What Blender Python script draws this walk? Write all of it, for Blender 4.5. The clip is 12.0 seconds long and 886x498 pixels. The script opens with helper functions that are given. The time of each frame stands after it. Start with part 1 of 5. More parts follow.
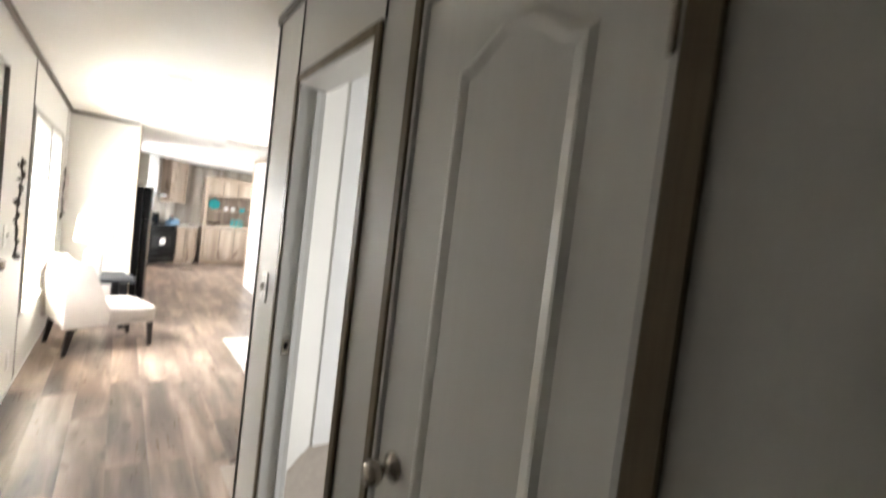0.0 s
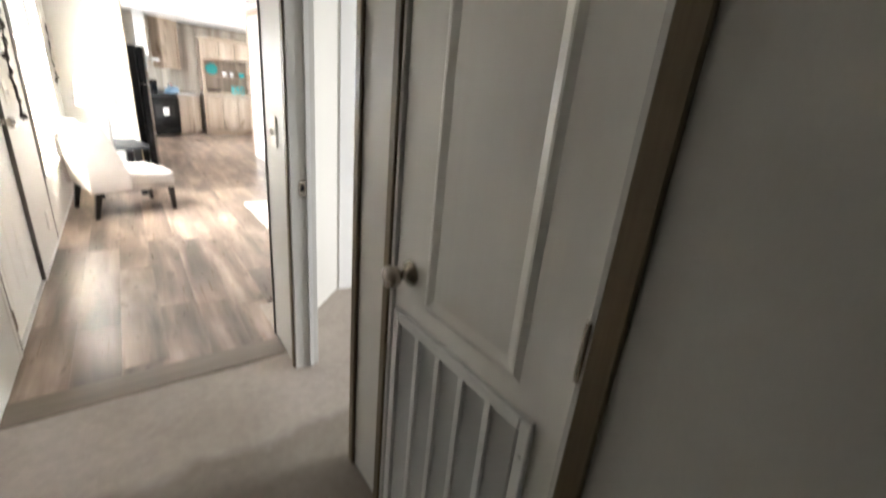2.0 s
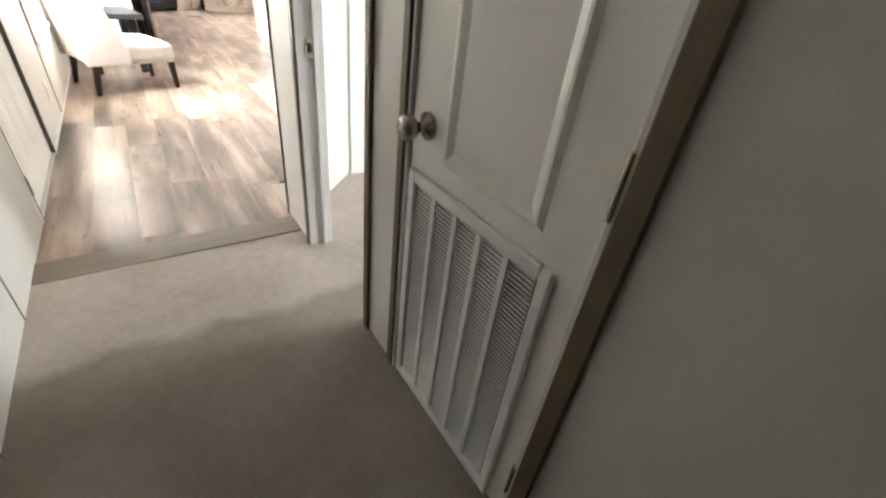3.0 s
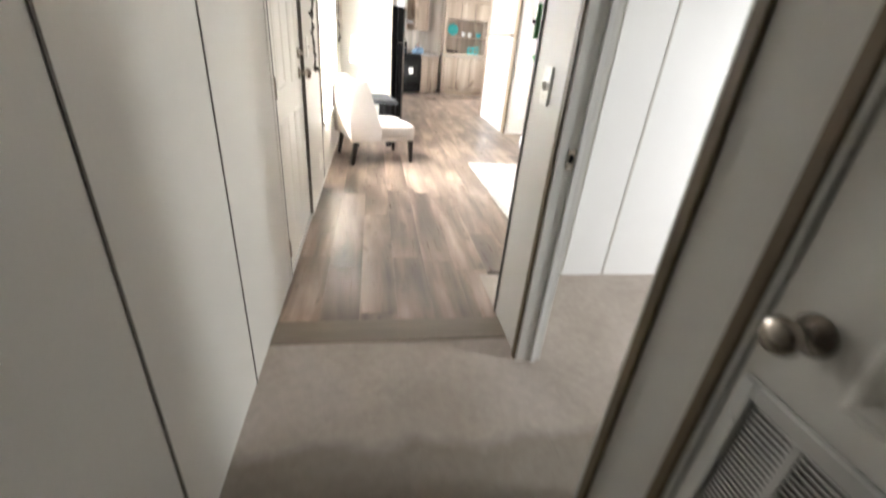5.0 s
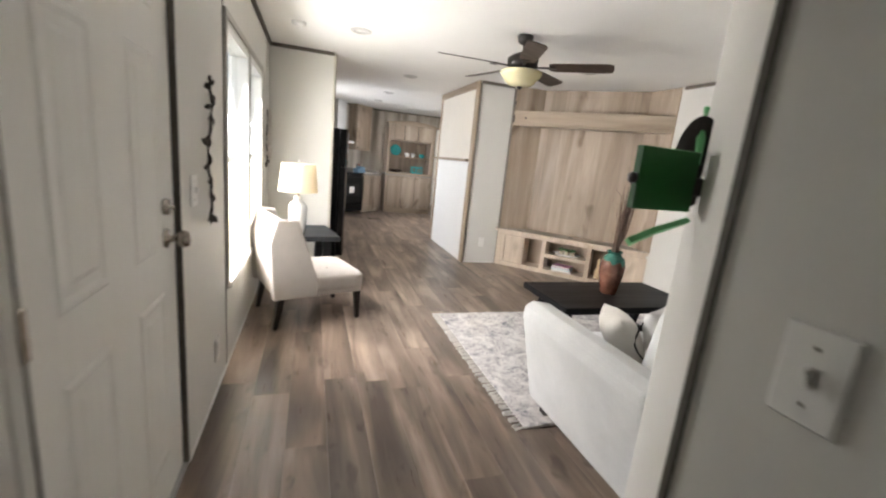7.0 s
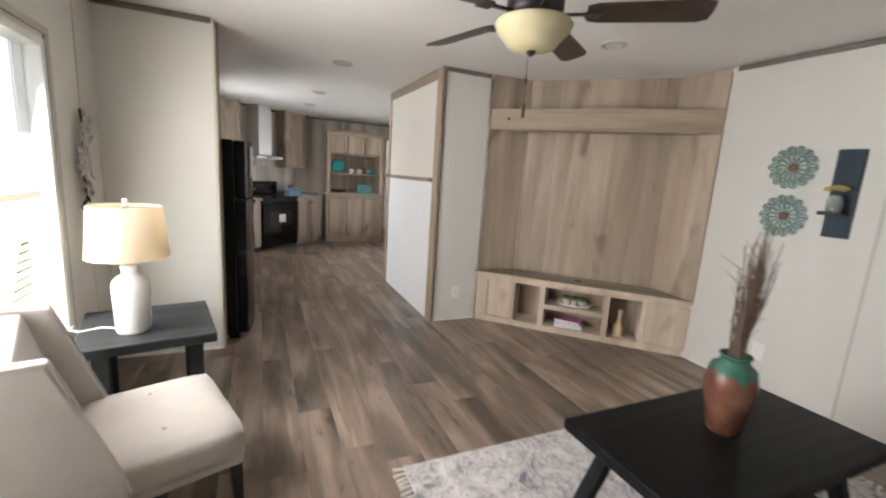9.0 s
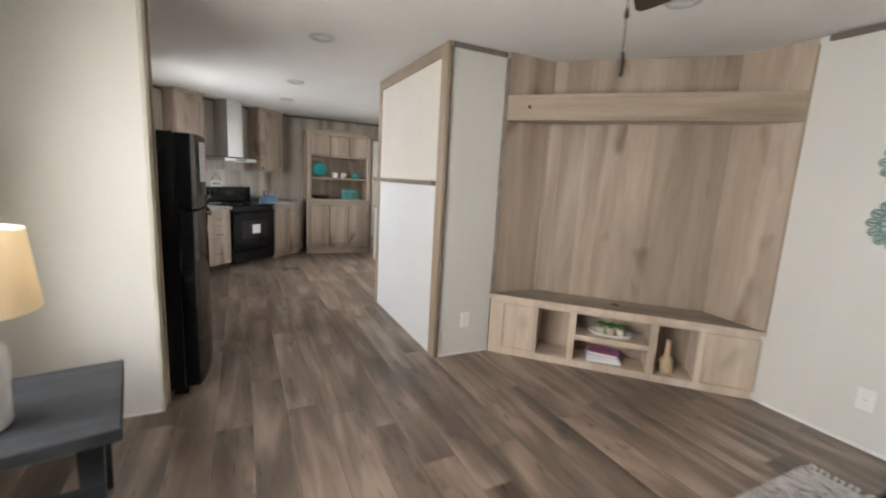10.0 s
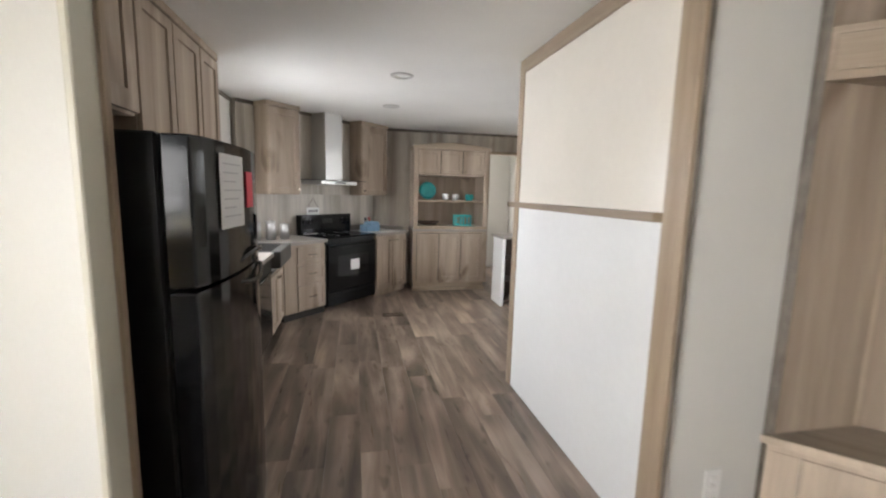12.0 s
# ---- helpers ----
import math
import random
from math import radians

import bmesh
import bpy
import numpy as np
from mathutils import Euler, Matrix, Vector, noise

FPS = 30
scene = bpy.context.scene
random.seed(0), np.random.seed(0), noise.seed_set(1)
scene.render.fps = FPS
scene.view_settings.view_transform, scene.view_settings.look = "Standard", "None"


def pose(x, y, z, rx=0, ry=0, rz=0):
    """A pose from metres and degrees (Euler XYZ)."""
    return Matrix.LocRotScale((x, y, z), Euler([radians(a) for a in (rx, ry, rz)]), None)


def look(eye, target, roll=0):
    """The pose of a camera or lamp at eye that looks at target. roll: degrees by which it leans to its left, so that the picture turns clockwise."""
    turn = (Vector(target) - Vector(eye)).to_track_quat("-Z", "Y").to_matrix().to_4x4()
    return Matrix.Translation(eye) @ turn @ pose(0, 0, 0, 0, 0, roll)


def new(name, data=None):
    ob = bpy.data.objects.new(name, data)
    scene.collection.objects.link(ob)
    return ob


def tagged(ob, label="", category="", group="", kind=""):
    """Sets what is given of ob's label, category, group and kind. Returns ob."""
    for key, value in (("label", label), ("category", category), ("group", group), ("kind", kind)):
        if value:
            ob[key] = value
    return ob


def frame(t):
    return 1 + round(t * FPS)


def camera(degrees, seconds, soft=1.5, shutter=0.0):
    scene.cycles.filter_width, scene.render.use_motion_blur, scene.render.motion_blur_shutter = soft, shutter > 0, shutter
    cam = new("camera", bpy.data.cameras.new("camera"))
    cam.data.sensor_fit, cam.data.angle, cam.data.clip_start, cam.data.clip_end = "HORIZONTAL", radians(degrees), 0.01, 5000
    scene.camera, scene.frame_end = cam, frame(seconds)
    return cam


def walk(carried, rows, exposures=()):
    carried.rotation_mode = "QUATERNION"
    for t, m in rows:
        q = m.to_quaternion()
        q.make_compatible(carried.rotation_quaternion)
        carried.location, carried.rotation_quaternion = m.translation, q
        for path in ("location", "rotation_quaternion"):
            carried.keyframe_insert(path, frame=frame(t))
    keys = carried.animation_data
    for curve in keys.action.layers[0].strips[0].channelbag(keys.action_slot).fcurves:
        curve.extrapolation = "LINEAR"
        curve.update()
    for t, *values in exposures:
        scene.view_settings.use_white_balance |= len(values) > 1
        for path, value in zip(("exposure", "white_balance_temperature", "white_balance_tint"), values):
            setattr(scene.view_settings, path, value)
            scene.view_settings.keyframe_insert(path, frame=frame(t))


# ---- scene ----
cam = camera(93.7, 12.0, soft=2.1, shutter=0.5)
PATH = [
    (0, (0.513, -1.927, 1.403), (1.745, -0.353, 1.321), 6.9),
    (0.5, (0.477, -1.992, 1.51), (1.738, -0.459, 1.758), 4.8),
    (1, (0.482, -2.004, 1.49), (1.729, -0.447, 1.643), 4.4),
    (1.5, (0.497, -1.981, 1.391), (1.736, -0.426, 1.173), 5.0),
    (2, (0.512, -1.963, 1.28), (1.67, -0.482, 0.597), 5.6),
    (2.5, (0.514, -1.969, 1.189), (1.615, -0.62, 0.205), 7.2),
    (4.5, (0.484, -1.732, 1.13), (1.027, -0.243, -0.089), 6.8),
    (5, (0.42, -1.561, 1.197), (0.755, 0.193, 0.296), 5.2),
    (5.5, (0.387, -1.289, 1.258), (0.793, 0.516, 0.5), 5.6),
    (6, (0.422, -0.985, 1.276), (0.826, 0.925, 0.84), 8.3),
    (6.5, (0.408, -0.682, 1.272), (0.757, 1.244, 0.861), 7.9),
    (7, (0.438, -0.365, 1.291), (1.051, 1.492, 0.873), 5.7),
    (7.2, (0.457, -0.215, 1.298), (1.108, 1.628, 0.873), 6.5),
    (8.8, (0.869, 1.027, 1.355), (1.781, 2.76, 0.95), 3.7),
    (9, (0.906, 1.177, 1.371), (1.709, 2.974, 1.018), 3.6),
    (9.5, (0.941, 1.567, 1.366), (1.775, 3.349, 1.002), 4.9),
    (10, (1.056, 1.92, 1.344), (1.924, 3.691, 1.015), 3.1),
    (10.5, (1.09, 2.324, 1.365), (1.695, 4.213, 1.109), 3.4),
    (11, (1.08, 2.672, 1.387), (1.835, 4.509, 1.156), 2.9),
    (11.5, (1.202, 3.041, 1.347), (1.759, 4.945, 1.095), 0.7),
    (12, (1.235, 3.389, 1.386), (1.651, 5.326, 1.115), 1.5),
]
walk(cam, [(t, look(eye, target, roll)) for t, eye, target, roll in PATH], [(0.0, 1.4), (1.0, 1.45), (2.0, 1.55), (2.5, 1.8), (4.5, 2.05), (5.0, 1.35), (5.5, 0.7), (6.0, 0.15), (6.5, -0.05), (7.2, 0.1), (9.0, -0.35), (10.0, -0.3), (11.0, -0.2), (12.0, -0.22)])

# ---- world and daylight ----
world = bpy.data.worlds.new("sky")
scene.world = world
world.use_nodes = True
sky_node = world.node_tree.nodes.new("ShaderNodeTexSky")
sky_node.sky_type, sky_node.sun_disc = "NISHITA", False
sky_node.sun_elevation, sky_node.sun_rotation = radians(38), radians(-60)
world.node_tree.links.new(sky_node.outputs[0], world.node_tree.nodes["Background"].inputs[0])
world.node_tree.nodes["Background"].inputs[1].default_value = 0.12

U = 1.05  # metres for one unit of the floor plan


def sun_lamp():
    data = bpy.data.lights.new("sun", "SUN")
    data.energy, data.angle, data.color = 0.5, radians(12), (1.0, 0.96, 0.9)
    new("sun", data).matrix_world = look((-6, 3, 8), (0, 5.5, 0))


def daylight_lamp(x, y, z, facing, width, height, power, color=(0.95, 0.962, 1.0), spread=140):
    """An area lamp for daylight, mostly at windows; facing is the way that it shines."""
    data = bpy.data.lights.new("window_daylight", "AREA")
    data.shape, data.size, data.size_y = "RECTANGLE", width * U, height * U
    data.energy, data.color, data.spread = power, color, radians(spread)
    p = Vector((x, y, z)) * U
    new("window_daylight", data).matrix_world = look(p, p + Vector(facing))


sun_lamp()
daylight_lamp(-0.125, 2.45, 1.03, (1, 0, -0.20), 0.78, 1.10, 56, (0.98, 0.965, 0.97), spread=165)
daylight_lamp(-0.125, 3.26, 1.03, (1, 0, -0.20), 0.72, 1.10, 52, (0.98, 0.965, 0.97), spread=165)
daylight_lamp(-0.40, 6.81, 1.45, (1, 0, -0.36), 1.10, 0.90, 100)
daylight_lamp(4.32, 7.30, 1.20, (-1, 0, -0.30), 1.4, 1.3, 32)
# stands inside the bedroom near its window, turned to brighten the far wall
daylight_lamp(3.74, -1.25, 1.20, (-0.75, 1, -0.60), 0.6, 1.1, 22, (0.97, 0.975, 0.98))
# added lamp out of view, with no window, to brighten the utility room
daylight_lamp(2.92, 10.36, 1.25, (0.3, -1, 0), 0.3, 1.0, 22, (1.0, 0.95, 0.88))


# ---- materials ----
def material(name, color, rough=0.6, metal=0.0, spec=0.5):
    m = bpy.data.materials.new(name)
    m.use_nodes = True
    b = m.node_tree.nodes["Principled BSDF"]
    b.inputs["Base Color"].default_value = (*color, 1)
    b.inputs["Roughness"].default_value, b.inputs["Metallic"].default_value = rough, metal
    b.inputs["Specular IOR Level"].default_value = spec
    return m, m.node_tree.nodes, m.node_tree.links, b


def coords(n, l, scale=(1, 1, 1), kind="Object", shift=False):
    c = n.new("ShaderNodeTexCoord")
    mp = n.new("ShaderNodeMapping")
    mp.inputs["Scale"].default_value = scale
    l.new(c.outputs[kind], mp.inputs["Vector"])
    if shift:
        info = n.new("ShaderNodeObjectInfo")
        mul = n.new("ShaderNodeVectorMath")
        mul.operation = "SCALE"
        mul.inputs[0].default_value = (17.0, 31.0, 9.0)
        l.new(info.outputs["Random"], mul.inputs["Scale"])
        l.new(mul.outputs[0], mp.inputs["Location"])
    return mp.outputs[0]


def noise_tex(n, l, vec, scale, detail=4.0, rough=0.55, distort=0.0):
    t = n.new("ShaderNodeTexNoise")
    t.inputs["Scale"].default_value, t.inputs["Detail"].default_value = scale, detail
    t.inputs["Roughness"].default_value, t.inputs["Distortion"].default_value = rough, distort
    l.new(vec, t.inputs["Vector"])
    return t.outputs["Fac"]


def ramp(n, l, fac, stops):
    r = n.new("ShaderNodeValToRGB")
    while len(r.color_ramp.elements) < len(stops):
        r.color_ramp.elements.new(0.5)
    for e, (p, c) in zip(r.color_ramp.elements, stops):
        e.position, e.color = p, (*c, 1)
    l.new(fac, r.inputs[0])
    return r.outputs[0]


def mix(n, l, a, b, fac, mode="MIX"):
    x = n.new("ShaderNodeMix")
    x.data_type, x.blend_type = "RGBA", mode
    for sock, v in ((x.inputs[6], a), (x.inputs[7], b), (x.inputs[0], fac)):
        if hasattr(v, "is_linked"):
            l.new(v, sock)
        else:
            sock.default_value = v if isinstance(v, float) else (*v, 1)
    return x.outputs[2]


def bump(n, l, b, height, strength, distance=0.002):
    k = n.new("ShaderNodeBump")
    k.inputs["Strength"].default_value, k.inputs["Distance"].default_value = strength, distance
    l.new(height, k.inputs["Height"])
    l.new(k.outputs[0], b.inputs["Normal"])


def painted(name, color, rough=0.55, grain=90.0, depth=0.15, tint=0.06, stretch=(1, 1, 1), spec=0.4):
    """Paint or vinyl with faint blotches and a fine surface grain."""
    m, n, l, b = material(name, color, rough, spec=spec)
    v = coords(n, l, stretch)
    blotch = noise_tex(n, l, v, 1.7, 3)
    fine = noise_tex(n, l, v, grain, 3)
    dark = tuple(c * (1 - tint) for c in color)
    light = tuple(min(1, c * (1 + tint)) for c in color)
    base = ramp(n, l, blotch, [(0.3, dark), (0.7, light)])
    l.new(mix(n, l, base, ramp(n, l, fine, [(0.3, (0.9,) * 3), (0.7, (1.05,) * 3)]), 0.18, "MULTIPLY"), b.inputs["Base Color"])
    l.new(ramp(n, l, blotch, [(0.2, (rough - 0.08,) * 3), (0.8, (rough + 0.08,) * 3)]), b.inputs["Roughness"])
    bump(n, l, b, fine, depth, 0.001)
    return m


def wooden(name, dark, mid, light, rough=0.5, axis=2, grain=26.0, knots=0.0, per_piece=False, board=0.0, spec=0.35, along=0.055, broad=0.24, fine=0.6, pores=0.45):
    """Printed oak: long streaks along one axis, fine pores, some knots, and boards of unlike tone."""
    m, n, l, b = material(name, mid, rough, spec=spec)
    long = [1.0, 1.0, 1.0]
    long[axis] = along
    v = coords(n, l, tuple(long), shift=per_piece)
    streak = noise_tex(n, l, v, grain, 6, 0.6, 0.5)
    wide = noise_tex(n, l, v, grain * broad, 3, 0.5, 1.2)
    pore = noise_tex(n, l, v, grain * 6, 3)
    c = ramp(n, l, wide, [(0.3, dark), (0.5, mid), (0.72, light)])
    s = ramp(n, l, streak, [(0.25, (0.76,) * 3), (0.5, (0.98,) * 3), (0.75, (1.16,) * 3)])
    c = mix(n, l, c, s, fine, "MULTIPLY")
    c = mix(n, l, c, ramp(n, l, pore, [(0.35, (0.8,) * 3), (0.6, (1.05,) * 3)]), pores, "MULTIPLY")
    if knots:
        kv = coords(n, l, tuple(0.45 if k == axis else 1.0 for k in range(3)), shift=per_piece)
        k = noise_tex(n, l, kv, 4.2, 2, 0.4, 0.4)
        c = mix(n, l, c, ramp(n, l, k, [(0.64, (1, 1, 1)), (0.74, (0.5, 0.46, 0.42))]), knots, "MULTIPLY")
    if board:
        bv = coords(n, l)
        st = n.new("ShaderNodeVectorMath")
        st.operation = "SNAP"
        st.inputs[1].default_value = (board, 4.0, 40.0)
        l.new(bv, st.inputs[0])
        wn = n.new("ShaderNodeTexWhiteNoise")
        l.new(st.outputs[0], wn.inputs["Vector"])
        c = mix(n, l, c, ramp(n, l, wn.outputs["Value"], [(0.0, (0.86,) * 3), (1.0, (1.12,) * 3)]), 0.8, "MULTIPLY")
    if per_piece:
        info = n.new("ShaderNodeObjectInfo")
        c = mix(n, l, c, ramp(n, l, info.outputs["Random"], [(0.0, (0.70, 0.69, 0.69)), (0.3, (0.92, 0.91, 0.90)), (0.75, (1.06, 1.03, 1.0)), (1.0, (1.2, 1.15, 1.1))]), 0.85, "MULTIPLY")
    l.new(c, b.inputs["Base Color"])
    l.new(ramp(n, l, streak, [(0.2, (rough + 0.1,) * 3), (0.8, (rough - 0.08,) * 3)]), b.inputs["Roughness"])
    bump(n, l, b, streak, 0.12, 0.001)
    return m


def woven(name, color, rough=0.9, scale=420.0, depth=0.4, tint=0.07, sheen=0.2):
    m, n, l, b = material(name, color, rough, spec=0.15)
    v = coords(n, l)
    big, fine = noise_tex(n, l, v, 5.0, 3), noise_tex(n, l, v, scale, 2)
    c = ramp(n, l, big, [(0.3, tuple(k * (1 - tint) for k in color)), (0.7, tuple(min(1, k * (1 + tint)) for k in color))])
    l.new(mix(n, l, c, ramp(n, l, fine, [(0.3, (0.82,) * 3), (0.7, (1.08,) * 3)]), 0.7, "MULTIPLY"), b.inputs["Base Color"])
    b.inputs["Sheen Weight"].default_value = sheen
    bump(n, l, b, fine, depth, 0.001)
    return m


def metallic(name, color, rough=0.3):
    m, n, l, b = material(name, color, rough, 1.0)
    f = noise_tex(n, l, coords(n, l, (6, 6, 0.4)), 60.0, 2)
    l.new(ramp(n, l, f, [(0.2, (max(rough - 0.03, 0.03),) * 3), (0.8, (rough + 0.05,) * 3)]), b.inputs["Roughness"])
    return m


def glazed(name, color, rough=0.15, tint=0.1, spec=0.5):
    m, n, l, b = material(name, color, rough, spec=spec)
    f = noise_tex(n, l, coords(n, l), 14.0, 4)
    l.new(ramp(n, l, f, [(0.3, tuple(k * (1 - tint) for k in color)), (0.7, tuple(min(1, k * (1 + tint)) for k in color))]), b.inputs["Base Color"])
    return m


WALL = painted("wall_vinyl", (0.655, 0.64, 0.60), 0.5, 160, 0.12, 0.035, (1, 1, 0.35))
WALL_BED = painted("bedroom_vinyl", (0.72, 0.72, 0.71), 0.5, 160, 0.1, 0.03)
CEIL = painted("ceiling_texture", (0.79, 0.78, 0.755), 0.85, 70, 0.5, 0.03)
TRIM = wooden("trim_greige", (0.12, 0.10, 0.08), (0.17, 0.145, 0.12), (0.22, 0.19, 0.16), 0.5, 1)
CASING = wooden("casing_taupe", (0.12, 0.088, 0.052), (0.155, 0.115, 0.069), (0.19, 0.145, 0.09), 0.45, 2)
JAMB = painted("jamb_paint", (0.66, 0.65, 0.62), 0.4, 60, 0.1, 0.03)
DOORPAINT = painted("door_paint", (0.85, 0.835, 0.79), 0.33, 40, 0.25, 0.03, (1, 1, 0.06))
WHITE = painted("white_paint", (0.78, 0.78, 0.76), 0.4, 60, 0.08, 0.03)
PLASTIC = painted("white_plastic", (0.80, 0.79, 0.76), 0.35, 30, 0.02, 0.02)
OAK = wooden("rustic_oak", (0.262, 0.200, 0.150), (0.37, 0.292, 0.224), (0.475, 0.385, 0.305), 0.5, 2, 15, 0.85, along=0.075, fine=0.42, pores=0.3)
OAK_H = wooden("rustic_oak_across", (0.255, 0.195, 0.142), (0.36, 0.285, 0.212), (0.455, 0.37, 0.285), 0.5, 0, 15, 0.5)
OAK_PANEL = wooden("rustic_oak_panelling", (0.232, 0.178, 0.132), (0.338, 0.265, 0.201), (0.444, 0.358, 0.282), 0.5, 2, 12, 0.95, board=0.17, along=0.085, broad=0.36, fine=0.4, pores=0.3)
OAK_WASH = wooden("whitewashed_panelling", (0.29, 0.245, 0.20), (0.47, 0.42, 0.355), (0.60, 0.55, 0.48), 0.5, 2, 12, 0.5, board=0.13)
# paler finish of the unit's low fronts, with window light brightened into it
LIT_PALE_OAK = wooden("pale_oak_fronts", (0.42, 0.335, 0.255), (0.56, 0.46, 0.36), (0.66, 0.555, 0.445), 0.45, 2, 15, 0.4, fine=0.4, pores=0.3)
FRAME_OAK = wooden("pale_oak_trim", (0.26, 0.195, 0.135), (0.34, 0.262, 0.185), (0.41, 0.325, 0.24), 0.45, 2, 24, 0.3)


def laminate():
    """Rustic oak print: broad soft bands along each plank, faint grain, and planks of unlike tone."""
    m, n, l, b = material("laminate_oak", (0.16, 0.12, 0.10), 0.3, spec=0.45)
    band = noise_tex(n, l, coords(n, l, (6.5, 0.85, 1.0), shift=True), 1.0, 3, 0.5, 0.5)
    cloud = noise_tex(n, l, coords(n, l, (2.6, 1.5, 1.0), shift=True), 1.0, 2)
    knot = noise_tex(n, l, coords(n, l, (15.0, 5.5, 1.0), shift=True), 1.0, 2, 0.5, 0.3)
    grain = noise_tex(n, l, coords(n, l, (95.0, 3.0, 1.0), shift=True), 1.0, 3, 0.6)
    c = ramp(n, l, band, [(0.32, (0.092, 0.068, 0.053)), (0.50, (0.198, 0.150, 0.118)), (0.68, (0.365, 0.287, 0.230))])
    c = mix(n, l, c, ramp(n, l, cloud, [(0.35, (0.70, 0.69, 0.68)), (0.65, (1.22, 1.20, 1.18))]), 0.85, "MULTIPLY")
    c = mix(n, l, c, ramp(n, l, knot, [(0.61, (1, 1, 1)), (0.72, (0.50, 0.47, 0.45))]), 0.8, "MULTIPLY")
    c = mix(n, l, c, ramp(n, l, grain, [(0.3, (0.84,) * 3), (0.7, (1.10,) * 3)]), 0.4, "MULTIPLY")
    info = n.new("ShaderNodeObjectInfo")
    c = mix(n, l, c, ramp(n, l, info.outputs["Random"], [(0.0, (0.60, 0.58, 0.57)), (0.3, (0.86, 0.85, 0.84)), (0.75, (1.10, 1.08, 1.06)), (1.0, (1.30, 1.26, 1.22))]), 0.52, "MULTIPLY")
    l.new(c, b.inputs["Base Color"])
    l.new(ramp(n, l, grain, [(0.2, (0.36,) * 3), (0.8, (0.25,) * 3)]), b.inputs["Roughness"])
    bump(n, l, b, grain, 0.10, 0.001)
    return m


PLANK = laminate()
BOARD_TOP = painted("cream_gloss_board", (0.74, 0.70, 0.63), 0.22, 30, 0.02, 0.02)
BOARD_LOW = painted("white_gloss_board", (0.76, 0.77, 0.77), 0.40, 30, 0.02, 0.02)
BLACKWOOD = wooden("black_stained_wood", (0.004, 0.004, 0.0045), (0.007, 0.007, 0.008), (0.013, 0.013, 0.015), 0.42, 0, 24, spec=0.12)
ESPRESSO = wooden("espresso_legs", (0.008, 0.006, 0.005), (0.014, 0.010, 0.008), (0.022, 0.016, 0.012), 0.35, 2)
FABRIC = woven("cream_upholstery", (0.47, 0.43, 0.39))
SOFA = woven("pale_grey_upholstery", (0.70, 0.70, 0.69), scale=300)
BLACK = glazed("black_enamel", (0.004, 0.004, 0.0044), 0.10, spec=0.24)
BLACKMATT = painted("black_plastic", (0.005, 0.005, 0.0055), 0.35, 60, 0.1, 0.1, spec=0.14)
STEEL = metallic("brushed_steel", (0.55, 0.55, 0.54), 0.36)
NICKEL = metallic("satin_nickel", (0.42, 0.38, 0.33), 0.25)
BRONZE = painted("dark_bronze", (0.022, 0.017, 0.014), 0.35, 60, 0.1, 0.15)
COUNTER = painted("laminate_counter", (0.30, 0.27, 0.24), 0.35, 140, 0.04, 0.16)
TEAL = glazed("teal_glaze", (0.05, 0.42, 0.42))
# near-black for deck, underlay and toe kicks, and shade painted behind hutch doors
DARK_BASE_AND_SHADE = painted("dark_gap", (0.03, 0.026, 0.022), 0.8)


# ---- building blocks ----
def part(name, bm, mat, parent=None, label="", smooth=False):
    """One mesh object from a bmesh in plan units, under a thing or a part."""
    bmesh.ops.scale(bm, vec=(U, U, U), verts=bm.verts)
    bmesh.ops.recalc_face_normals(bm, faces=bm.faces)
    me = bpy.data.meshes.new(name)
    bm.to_mesh(me)
    bm.free()
    if smooth:
        me.polygons.foreach_set("use_smooth", [True] * len(me.polygons))
    me.materials.append(mat)
    ob = new(name, me)
    ob.parent = parent
    if label:
        tagged(ob, label)
    return ob


def thing(name, at, label, category, rz=0.0, group="", kind=""):
    ob = new(name)
    ob.empty_display_size = 0.1
    ob.matrix_world = pose(at[0] * U, at[1] * U, at[2] * U, 0, 0, rz)
    return tagged(ob, label, category, group, kind)


def at_plan(x, y, z, rx=0, ry=0, rz=0):
    return pose(x * U, y * U, z * U, rx, ry, rz)


def structure(ob, label, category=""):
    return tagged(ob, label, category or ob.name.split("_")[0], kind="structure")


def add_box(bm, x0, x1, y0, y1, z0, z1, b=0.0, m=None):
    made = bmesh.ops.create_cube(bm, size=1)["verts"]
    for v in made:
        v.co = Vector((x0 + (v.co.x + 0.5) * (x1 - x0), y0 + (v.co.y + 0.5) * (y1 - y0), z0 + (v.co.z + 0.5) * (z1 - z0)))
    if b:
        edges = list({e for v in made for e in v.link_edges})
        got = bmesh.ops.bevel(bm, geom=edges, offset=b, segments=2 if b > 0.008 else 1, affect="EDGES", profile=0.6)
        made = list({v for f in got["faces"] for v in f.verts})
    if m is not None:
        bmesh.ops.transform(bm, matrix=m, verts=made)
    return made


def box(x0, x1, y0, y1, z0, z1, b=0.0):
    bm = bmesh.new()
    add_box(bm, x0, x1, y0, y1, z0, z1, b)
    return bm


def boxes(rows, b=0.0):
    bm = bmesh.new()
    for r in rows:
        add_box(bm, *r, b=b)
    return bm


def prism(points, z0, z1, b=0.0):
    """An upright prism over a polygon of plan points."""
    bm = bmesh.new()
    low = [bm.verts.new((x, y, z0)) for x, y in points]
    high = [bm.verts.new((x, y, z1)) for x, y in points]
    n = len(points)
    bm.faces.new(low[::-1])
    bm.faces.new(high)
    for i in range(n):
        bm.faces.new((low[i], low[(i + 1) % n], high[(i + 1) % n], high[i]))
    if b:
        bmesh.ops.bevel(bm, geom=bm.edges[:], offset=b, segments=2, affect="EDGES", profile=0.6)
    return bm


